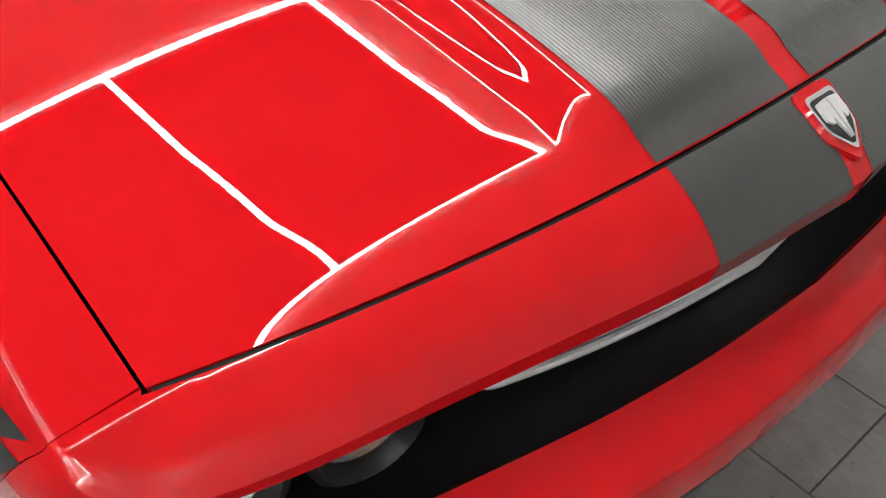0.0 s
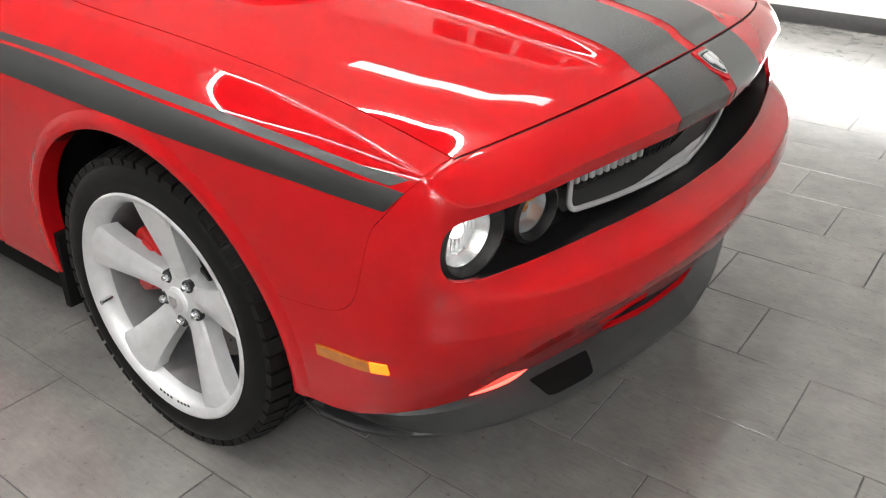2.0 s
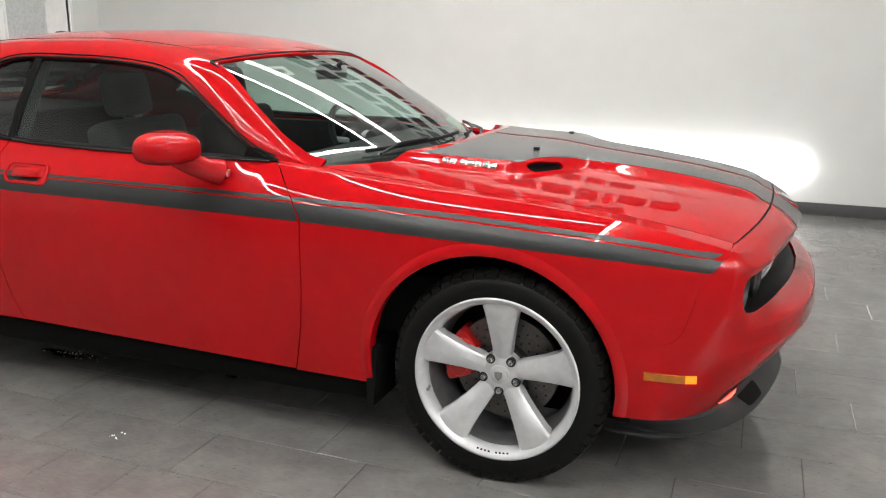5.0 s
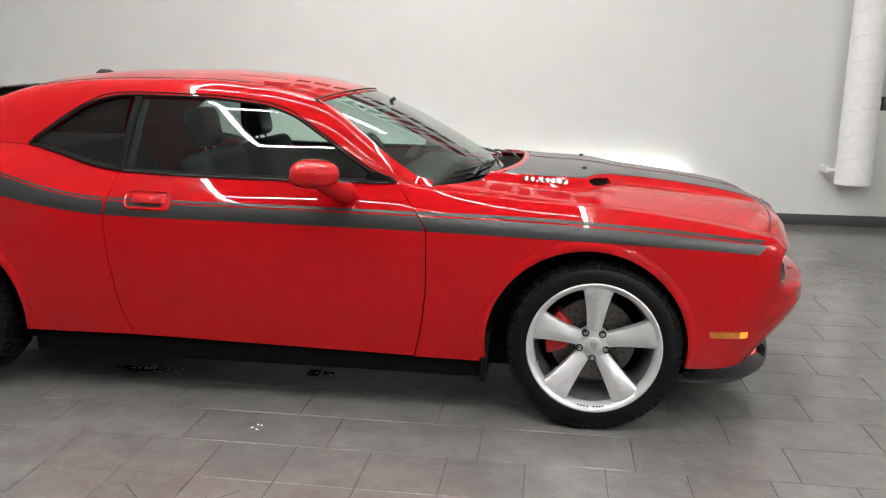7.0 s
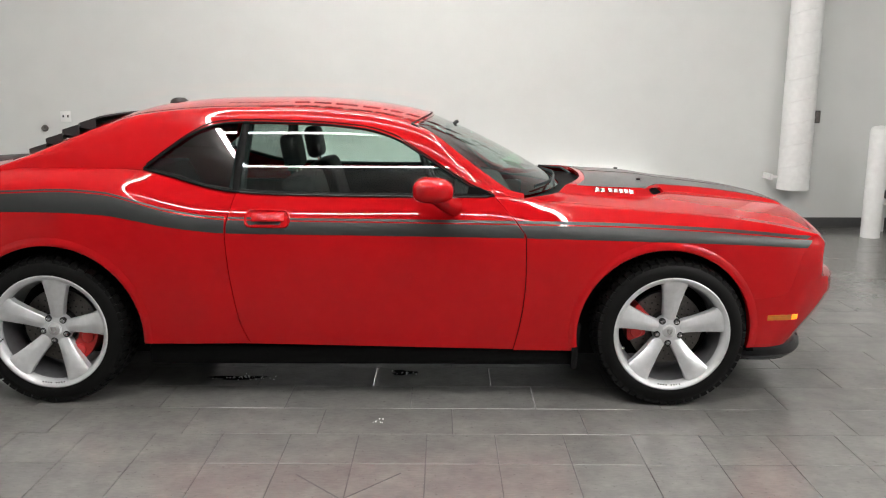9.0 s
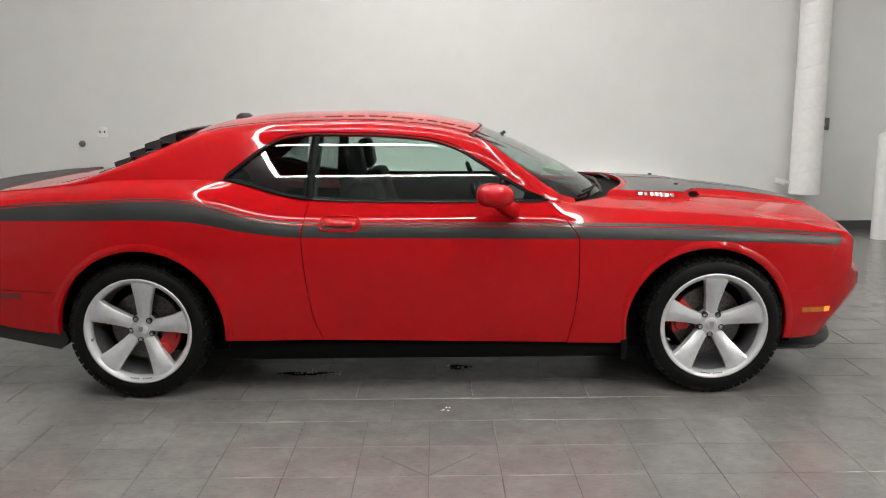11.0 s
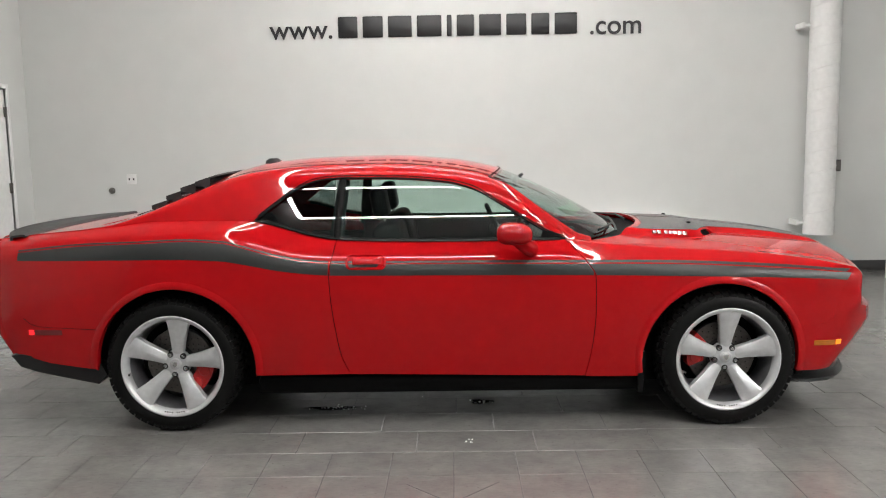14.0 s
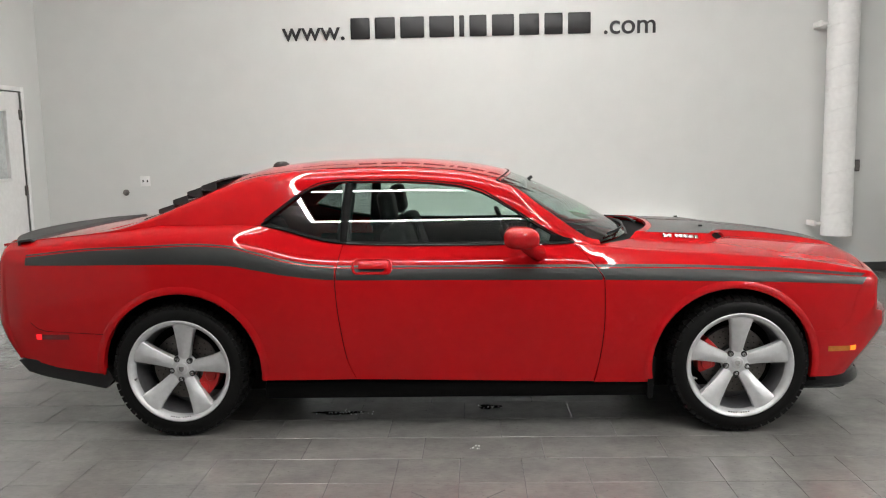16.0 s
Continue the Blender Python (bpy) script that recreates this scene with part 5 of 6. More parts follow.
def wheel(cx, side, spin, caliper_angle, name_label):
    """A wheel whose outer face looks to -y when side is -1."""
    cy = side * 0.80
    w = put("wheel", None, CAR)
    w.location = (cx, cy, HUB_Z)
    if side > 0:
        w.rotation_euler = (0, 0, math.pi)
    tagged(w, name_label)
    part("tyre", lathe(tyre_profile(), 96, "Y"), RUBBER, w, "black winter tyre with chunky tread")
    # tread blocks: shoulder and middle rows, joined because they are very many
    bm = bmesh.new()
    n = 54
    for k in range(n):
        a0 = 2 * math.pi * k / n
        for row, (y0, y1, slant) in enumerate(((-0.1225, -0.076, 0.25), (-0.070, -0.026, 0.5), (-0.020, 0.020, 0.0), (0.026, 0.070, -0.5), (0.076, 0.1225, -0.25))):
            a = a0 + (row % 2) * math.pi / n
            span = 2 * math.pi / n * (0.82 if row in (0, 4) else 0.80)
            vs = []
            for r, shrink in ((0.340, 1.0), (0.3625, 0.95)):
                for yy, sg in ((y0, -1), (y1, 1)):
                    for da in (-0.5, 0.5):
                        rr = r
                        if abs(yy) > 0.11:
                            rr = r - 0.012
                        ang = a + da * span * shrink + slant * (yy - y0) * 0.6
                        vs.append(bm.verts.new((rr * math.cos(ang), yy, rr * math.sin(ang))))
            for f in ((0, 1, 3, 2), (4, 6, 7, 5), (0, 4, 5, 1), (2, 3, 7, 6), (0, 2, 6, 4), (1, 5, 7, 3)):
                bm.faces.new([vs[i] for i in f])
    tagged(part("tread", bm, RUBBER, w, smooth=False), kind="stuff")
    # rim: lip, barrel
    rim = [(0.262, -0.105), (0.274, -0.122), (0.276, -0.116), (0.276, -0.128), (0.271, -0.131), (0.262, -0.128), (0.249, -0.112), (0.244, -0.085), (0.236, -0.04), (0.228, 0.03), (0.24, 0.10), (0.262, 0.115)]
    part("rim", lathe(rim[3:], 96, "Y"), ALLOY, w, "silver alloy rim")
    part("barrel", lathe([(0.243, -0.084), (0.235, -0.04), (0.226, 0.03), (0.238, 0.10), (0.05, 0.102)], 64, "Y"), ALLOYDARK, w)
    # five broad spokes with a raised ridge along the middle
    for k in range(5):
        a = radians(spin + 72 * k)
        secs = []
        for r, half, yo, ridge in ((0.040, 0.030, -0.062, 0.003), (0.075, 0.031, -0.068, 0.008), (0.12, 0.036, -0.082, 0.011), (0.17, 0.044, -0.097, 0.011), (0.215, 0.053, -0.109, 0.009), (0.243, 0.062, -0.114, 0.005), (0.258, 0.078, -0.116, 0.002)):
            secs.append([(r, -half, yo + 0.045), (r, -half, yo + 0.006), (r, -half * 0.82, yo), (r, -half * 0.14, yo - ridge), (r, half * 0.14, yo - ridge), (r, half * 0.82, yo), (r, half, yo + 0.006), (r, half, yo + 0.045)])
        bm = bmesh.new()
        rings = []
        for sec in secs:
            ring = []
            for r, t, y in sec:
                # x, z in the wheel's plane: along and across the spoke
                px, pz = r * math.cos(a) - t * math.sin(a), r * math.sin(a) + t * math.cos(a)
                ring.append(bm.verts.new((px, y, pz)))
            rings.append(ring)
        for p, q in zip(rings, rings[1:]):
            for i in range(8):
                bm.faces.new((p[i], p[(i + 1) % 8], q[(i + 1) % 8], q[i]))
        bm.faces.new(rings[0])
        bm.faces.new(rings[-1][::-1])
        part("spoke", bm, ALLOY, w, angle=18)
    part("hub", lathe([(0, -0.078), (0.032, -0.078), (0.034, -0.074), (0.046, -0.072), (0.070, -0.066), (0.074, -0.05), (0.074, 0.04)], 40, "Y"), ALLOY, w)
    part("centre_cap", lathe([(0, -0.087), (0.02, -0.086), (0.028, -0.083), (0.0305, -0.079), (0.0305, -0.077)], 32, "Y"), SATIN, w, "satin grey centre cap with a plain relief")
    part("cap_relief", slab(rounded([(-0.014, 0.014), (0.014, 0.014), (0.012, -0.004), (0, -0.017), (-0.012, -0.004)], 0.004), -0.0885, -0.085), CHROME, w)
    for k in range(5):
        a = radians(spin + 36 + 72 * k)
        bm = lathe([(0, -0.085), (0.006, -0.084), (0.0085, -0.080), (0.0095, -0.064)], 12, "Y")
        part("lug_nut", bm, CHROME, w).location = (0.058 * math.cos(a), 0, 0.058 * math.sin(a))
        bm = lathe([(0.0100, -0.0715), (0.0150, -0.0728), (0.0162, -0.0705), (0.0162, -0.06)], 16, "Y")
        part("lug_socket", bm, BLACKPL, w).location = (0.058 * math.cos(a), 0, 0.058 * math.sin(a))
    # valve, and small dark bars where the maker's stamp sits
    a = radians(spin + 108)
    part("valve", tube([(0.245 * math.cos(a), -0.10, 0.245 * math.sin(a)), (0.237 * math.cos(a), -0.132, 0.237 * math.sin(a))], 0.006, 8), CHROME, w)
    for k in range(9):
        if k == 4:
            continue
        a = radians(-90 - 12 + 2.9 * k)
        m = Matrix.Rotation(-a - math.pi / 2, 4, "Y")
        bm = boxed((-0.0034, -0.1275, -0.254), (0.0034, -0.1265, -0.2475))
        part("stamp_bar", bm, GREYTRIM, w, smooth=False, m=m)
    # brake disc and caliper
    disc = put("brake_disc", None, w)
    tagged(disc, "grey drilled steel brake disc")
    part("rotor", lathe([(0.085, 0.0), (0.178, 0.0), (0.180, 0.004), (0.180, 0.028), (0.178, 0.032), (0.085, 0.032)], 72, "Y"), STEEL, disc)
    part("bell", lathe([(0.05, -0.03), (0.082, -0.028), (0.086, 0.001)], 48, "Y"), GREYTRIM, disc)
    rnd = random.Random(3)
    bm = bmesh.new()
    for k in range(36):
        a = 2 * math.pi * k / 36
        for r in ((0.12, 0.16) if k % 2 else (0.10, 0.14)):
            bmesh.ops.create_cone(bm, segments=8, radius1=0.004, radius2=0.004, depth=0.001, cap_ends=True,
                                  matrix=Matrix.Translation((r * math.cos(a), -0.0006, r * math.sin(a))) @ Matrix.Rotation(math.pi / 2, 4, "X"))
    tagged(part("drill_holes", bm, BLACKPL, disc, smooth=False), kind="stuff")
    cal = put("caliper", None, w)
    tagged(cal, "glossy red brake caliper")
    out = []
    a0 = radians(caliper_angle)
    for t in np.linspace(-0.52, 0.52, 13):
        out.append((0.196 * math.cos(a0 + t), 0.196 * math.sin(a0 + t)))
    for t in np.linspace(0.46, -0.46, 11):
        out.append((0.108 * math.cos(a0 + t), 0.108 * math.sin(a0 + t)))
    bm = slab(out, -0.045, 0.06)
    bmesh.ops.bevel(bm, geom=list(bm.edges), offset=0.008, segments=2, profile=0.5, affect="EDGES")
    part("body", bm, BRAKERED, cal)
    for t in (-0.26, 0.26):
        p = (0.152 * math.cos(a0 + t), 0.152 * math.sin(a0 + t))
        bm = lathe([(0, -0.054), (0.026, -0.054), (0.030, -0.049), (0.030, -0.04)], 24, "Y")
        part("piston_boss", bm, BRAKERED, cal).location = (p[0], 0, p[1])
    return w


wheel(AXLE_F, -1, 88, 168, "silver five-spoke alloy front wheel")
wheel(AXLE_R, -1, 82, -32, "silver five-spoke alloy rear wheel")
wheel(AXLE_F, 1, 80, 12, "silver five-spoke alloy front wheel")
wheel(AXLE_R, 1, 70, 200, "silver five-spoke alloy rear wheel")


# ---------------------------------------------------------------- front details
def on_nose(y, r, out=0.0):
    """A point on the nose at half width y (right is negative) and profile row r."""
    s = np.linspace(1.0, 5.0, 1600)
    p = nose_pos(s, np.full_like(s, r))
    i = int(np.argmin(np.abs(p[:, 1] - y)))
    return Vector(p[i]) + Vector((out, 0, 0))


def front_details():
    # dark bucket behind the mouth
    S = np.linspace(S_LAMP - 0.12, 6 - S_LAMP + 0.12, 90)

    def bucket(s, t):
        p0 = nose_pos(s, np.full_like(s, 6.85))
        p1 = nose_pos(s, np.full_like(s, 8.15))
        k = np.interp(t, [0, 0.5, 1, 2, 2.6, 3], [0.008, 0.08, 0.165, 0.165, 0.06, 0.008])
        z = np.interp(t, [0, 1, 2, 3], [0, -0.35, 0.94, 1.0])
        p = p0 * (1 - z)[:, None] + p1 * z[:, None]
        return np.stack([p[:, 0] - k, p[:, 1] * (1 - 0.25 * k), p[:, 2]], -1)
    sheet("grille_surround", trimmed(bucket, S, np.linspace(0, 3, 22)), BLACKPL, FASCIA, (1, 0, 0), "black plastic grille surround", 0.0)

    # lamps
    def lamp(y, r, lit, name, label, z):
        x = 2.170 if lit else 2.205
        L = put(name, None, CAR)
        L.location = (x, y, z)
        yaw = -0.16 if y < 0 else 0.16
        L.rotation_euler = (0, 0.05, yaw)
        tagged(L, label)
        part("bezel", lathe([(r * 0.78, -0.05), (r * 0.82, 0.010), (r * 0.93, 0.025), (r * 1.07, 0.021), (r * 1.15, 0.0), (r * 1.17, -0.05)], 48, "X"), GREYTRIM if lit else BLACKPL, L, "dark grey lamp ring")
        part("reflector", lathe([(0, -0.06), (r * 0.3, -0.055), (r * 0.6, -0.04), (r * 0.78, -0.008), (r * 0.79, 0.004)], 48, "X"), REFLECTOR, L, "bright silver reflector")
        bm = bmesh.new()
        for k in range(11):
            yy = (k - 5) * r * 0.132
            h = math.sqrt(max((r * 0.1) ** 2, (r * 0.7) ** 2 - yy * yy))
            box(bm, (-0.028, yy - r * 0.02, -h), (-0.022, yy + r * 0.02, h * 0.2))
        part("flutes", bm, REFLECTOR if lit else CHROME, L)
        if not lit:
            part("bulb", lathe([(0, -0.004), (0.010, -0.008), (0.013, -0.02), (0.010, -0.05)], 20, "X"), AMBERLENS, L, "amber bulb")
            fan = []
            for a in np.linspace(15, 165, 14):
                fan.append((r * 0.70 * math.cos(radians(a)), r * 0.70 * math.sin(radians(a))))
            part("amber_reflector", slab(fan + [(-r * 0.5, r * 0.1), (r * 0.5, r * 0.1)], 0.010, 0.016), AMBERLENS, L, "amber upper reflector", m=Matrix.Rotation(math.pi / 2, 4, "Z"))
        else:
            part("bulb", lathe([(0, -0.012), (0.012, -0.014), (0.016, -0.022), (0.014, -0.05)], 24, "X"), LAMPLIT, L, "lit white bulb")
        part("lens", lathe([(0, 0.022), (r * 0.4, 0.02), (r * 0.65, 0.016), (r * 0.82, 0.009)], 48, "X"), LENS, L, "clear lens")
    for s in (-1, 1):
        lamp(s * 0.752, 0.076, True, "headlamp", "round clear headlamp in a dark ring", 0.697)
        lamp(s * 0.598, 0.058, False, "inner_lamp", "round inner lamp with amber reflector", 0.698)
    # grille: mesh in a satin frame
    gy, zl, zh = 0.445, 0.634, 0.752
    front = curve((0, 2.300), (0.17, 2.282), (0.30, 2.262), (0.46, 2.228))
    xm = lambda y: float(front(abs(y)))
    low = lambda y: zl - 0.022 * (1 - (abs(y) / gy) ** 2)
    ys = np.linspace(-gy, gy, 30)
    loop = [(float(y), low(y)) for y in np.linspace(-gy, gy, 13)] + [(float(y), zh) for y in np.linspace(gy, -gy, 13)]
    loop = dense(rounded(loop, [0.030] + [0.004] * 11 + [0.030] + [0.018] + [0.004] * 11 + [0.018], 5), 0.012)
    ring = [(xm(y) - 0.022, y, z) for y, z in loop]
    g = put("grille", None, CAR)
    tagged(g, "black mesh grille in a satin grey frame")
    part("grille_frame", tube(ring, 0.0062, 8, closed=True), SATIN, g, "satin grey grille frame")

    def face(y, t):
        x = np.array([xm(v) for v in y])
        w = 0.002 + 0.024 * smooth01(1 - np.abs(y) / 0.24)
        return np.stack([x - 0.023 - 0.008 * t, y, np.array([low(v) for v in y]) + w * t], -1)
    sheet("frame_face", trimmed(face, np.linspace(-gy + 0.02, gy - 0.02, 40), np.linspace(0, 1, 4)), SATIN, g, (1, 0, 0.3), "satin grey inner face of the frame", 0.003)

    def shelf(y, t):
        x = np.array([xm(v) for v in y])
        return np.stack([x - 0.034 - 0.04 * t, y, np.array([low(v) for v in y]) - 0.004 + 0.038 * t], -1)
    sheet("grille_shelf", trimmed(shelf, ys, np.linspace(0, 1, 4)), DASH, g, (1, 0, 1), "dark grey inner shelf", 0.004)
    bm = bmesh.new()
    for y in np.arange(-gy, gy, 0.0185):
        tube([(xm(y) - 0.064, y, low(y) + 0.03), (xm(y) - 0.045, y, zh)], 0.0016, 4, bm)
    for z in np.arange(zl + 0.022, zh, 0.0185):
        tube([(xm(float(y)) - 0.052, float(y), z) for y in ys], 0.0016, 4, bm)
    tagged(part("grille_mesh", bm, BLACKPL, g, "black crossed grille bars", smooth=False), kind="stuff")
    # plain bars where the name sits on the grille
    for k in range(10):
        y = -0.420 + 0.0235 * k
        part("badge_bar", boxed((xm(y) - 0.036, y, 0.684), (xm(y) - 0.026, y + 0.014, 0.705), 0.002), BRIGHT, g)
    # emblem: a plain shield with a dark field
    e = on_nose(0.0, 12.0)
    f = on_nose(0.0, 11.2)
    up = (e - f).normalized()
    nrm = Vector((abs(up.z), 0, abs(up.x))).normalized()
    # emblem axes: x right as seen from the front, z up the slope, -y outward
    M = Matrix((( 0, -nrm.x, up.x, 0), (1, -nrm.y, up.y, 0), (0, -nrm.z, up.z, 0), (0, 0, 0, 1)))
    c = on_nose(0.0, 11.45) - nrm * 0.0005
    M.translation = c
    em = put("emblem", None, CAR, "chrome shield emblem on a red field", M)
    shp = lambda k: [(x * 0.70, z * 0.70) for x, z in rounded([(-0.040 * k, 0.052 * k), (0.040 * k, 0.052 * k), (0.038 * k, -0.015 * k), (0, -0.062 * k), (-0.038 * k, -0.015 * k)], 0.012 * k)]
    part("field", slab(shp(1.3), -0.0015, 0.004), RED, em, "red emblem field")
    part("shield_rim", slab(shp(1.0), -0.006, -0.0014), CHROME, em)
    part("shield_field", slab(shp(0.84), -0.0068, -0.0055), BLACKPL, em, "dark shield field")
    for sx in (-1, 1):
        part("relief", slab(rounded([(sx * 0.0015, 0.026), (sx * 0.020, 0.024), (sx * 0.021, 0.002), (sx * 0.013, -0.006), (sx * 0.009, 0.004), (sx * 0.0015, -0.028)], 0.002), -0.0105, -0.006), BRIGHT, em)
    # lower intake backing
    bm = bmesh.new()
    box(bm, (2.05, -0.5, 0.25), (2.15, 0.5, 0.40))
    part("intake", bm, DARK, CAR, "black lower intake", smooth=False)
    gc, gr = np.meshgrid(np.linspace(0.2, 2, 400), np.linspace(1.5, 4, 120))
    NG = nose_pos(gc.ravel(), gr.ravel())
    # splitter lip: a flat blade that follows the nose, with a block of an opening on each side
    k = np.arange(9)
    in_x = curve(*zip(k, (1.88, 1.951, 2.039, 2.102, 2.158, 2.189, 2.240, 2.294, 2.312)))
    in_y = curve(*zip(k, (0.852, 0.846, 0.818, 0.768, 0.678, 0.529, 0.335, 0.155, 0.0)))
    out_x = curve(*zip(k, (1.85, 1.93, 2.012, 2.108, 2.185, 2.250, 2.300, 2.336, 2.352)))
    out_y = curve(*zip(k, (0.80, 0.805, 0.797, 0.754, 0.664, 0.530, 0.350, 0.160, 0.0)))

    def lip(s, t):
        q = np.where(s > 8, 16 - s, s)
        sg = np.where(s > 8, 1.0, -1.0)
        ix, iy, ox, oy = in_x(q), in_y(q), out_x(q), out_y(q)
        nx, ny = 0.9, 0.25
        f = np.interp(t, [0, 1, 2, 3, 4, 5], [-1.2, -0.25, 0.5, 0.97, 1.0, -1.2])
        z = np.interp(t, [0, 1, 2, 3, 4, 5], [0.30, 0.287, 0.253, 0.224, 0.215, 0.210])
        x = np.where(f < 0, ix + 0.06 * f * nx, ix + (ox - ix) * f)
        y = np.where(f < 0, iy + 0.06 * f * ny, iy + (oy - iy) * f)
        return np.stack([x, sg * y, z], -1)
    sheet("splitter", trimmed(lip, np.linspace(0, 16, 140), np.linspace(0, 5, 31)), SPLIT, CAR, (1, 0, 0.2), "satin black front splitter lip", 0.006)
    for s in (-1, 1):
        # brake duct opening: shade inside it put in as a black sheet on the lip

        def duct(a, b, s=s):
            p = lip(np.where(s > 0, 16 - a, a), np.interp(b, [0, 1], [1.62, 2.85]))
            return p + np.array([0.0015, 0, 0.0025])
        keep = dense(rounded([(4.93, 0.0), (5.84, 0.0), (5.76, 0.95), (5.05, 0.95)], [0.05, 0.05, 0.16, 0.16], 5), 0.03)
        sheet("duct_opening", trimmed(duct, np.linspace(4.9, 5.9, 30), np.linspace(-0.05, 1, 16), keep), DARK, CAR, (1, 0, 1), "black sheet for the shade in the brake duct opening", 0.002)
        # lit strip along the lower bumper edge
        ys = np.linspace(0.690, 0.532, 18)
        pts = [(float(x), s * float(y), 0.297) for x, y in zip(np.linspace(2.149, 2.195, 18) + 0.012 * np.sin(np.linspace(0, math.pi, 18)), ys)]
        rad = [0.0030 * math.sin(math.pi * (k + 0.6) / 18.4) ** 0.6 + 0.0008 for k in range(18)]
        part("light_strip", tube(pts, rad, 8), REDSTRIP, CAR, "lit red light strip")
    for s in (-1, 1):
        # front side marker
        mk = put("side_marker", None, CAR, "amber side marker lamp, lit at its front")

        def mkpos(x, z, lift, s=s):
            y = float(side_y(x, z))
            if x > 1.9:
                i = int(np.argmin((NG[:, 0] - x) ** 2 + (NG[:, 2] - z) ** 2))
                y = float(-NG[i, 1])
            return (x, s * (y + lift), z)
        for nm, xa, xb, mat in (("lens", 1.932, 2.052, AMBERLENS), ("lit_lens", 2.0522, 2.084, AMBER)):
            bm = bmesh.new()
            rows = []
            for x in np.linspace(xa, xb, 8):
                zh_, zl_ = 0.449, 0.420
                rows.append([bm.verts.new(mkpos(float(x), zl_, -0.004)), bm.verts.new(mkpos(float(x), zl_ + 0.002, 0.004)), bm.verts.new(mkpos(float(x), zh_ - 0.002, 0.004)), bm.verts.new(mkpos(float(x), zh_, -0.004))])
            for a, b in zip(rows, rows[1:]):
                for i in range(3):
                    bm.faces.new((a[i], a[i + 1], b[i + 1], b[i]))
            bm.faces.new(rows[0])
            bm.faces.new(rows[-1])
            part(nm, bm, mat, mk, "amber lens")
        # rear side marker
        mk = put("side_marker", None, CAR, "dark red rear side marker lamp, lit at its rear")
        for nm, xa, xb, mat in (("lens", -2.205, -2.05, REDLENS), ("lit_lens", -2.235, -2.2052, REDLIT)):
            bm = bmesh.new()
            rows = []
            for x in np.linspace(xa, xb, 8):
                rows.append([bm.verts.new(mkpos(float(x), 0.538, -0.004)), bm.verts.new(mkpos(float(x), 0.540, 0.003)), bm.verts.new(mkpos(float(x), 0.566, 0.003)), bm.verts.new(mkpos(float(x), 0.568, -0.004))])
            for a, b in zip(rows, rows[1:]):
                for i in range(3):
                    bm.faces.new((a[i], a[i + 1], b[i + 1], b[i]))
            bm.faces.new(rows[0])
            bm.faces.new(rows[-1])
            part(nm, bm, mat, mk, "red lens")
        pts = [(-2.26, 0.63), (-2.225, 0.60), (-2.18, 0.585), (-2.0, 0.576), (-1.855, 0.568)]
        part("bumper_seam", tube([(x, s * (float(side_y(x, z)) + 0.0003), z) for x, z in pts], 0.0016, 5), DARK, CAR)


def hood_details():
    for s in (-1, 1):
        # dark hollow under the scoop's slot
        def on_hood(x, y):
            return np.stack([x, y, hood_z(x, y) - 0.022], -1)
        A, B = np.linspace(1.38, 1.57, 12), np.linspace(min(s * 0.30, s * 0.54), max(s * 0.30, s * 0.54), 12)
        sheet("scoop_hollow", trimmed(on_hood, A, B), DARK, HOOD, (0, 0, 1), "black hollow of the hood scoop", 0.004)
        # badge: plain chrome bars
        for k in range(7):
            x = 1.160 + 0.027 * k + (0.012 if k > 1 else 0)
            y0 = s * (0.556 - 0.05 * (x - 1.15))
            tilt = math.atan2(float(hood_z(x, y0 + 0.01) - hood_z(x, y0 - 0.01)), 0.02)
            bar = part("badge_bar", boxed((-0.0115, -0.013, -0.002), (0.0115, 0.013, 0.006), 0.002), CHROME, HOOD, "chrome badge bar")
            bar.location, bar.rotation_euler = (x, y0, float(hood_z(x, y0))), (tilt, 0.03, 0)
        # washer nozzle
        nz = boxed((-0.012, -0.009, -0.003), (0.010, 0.009, 0.009), 0.003)
        part("washer_nozzle", nz, BLACKPL, HOOD, "small black washer nozzle").location = (1.424, s * 0.300, float(hood_z(1.424, s * 0.300)) + 0.003)


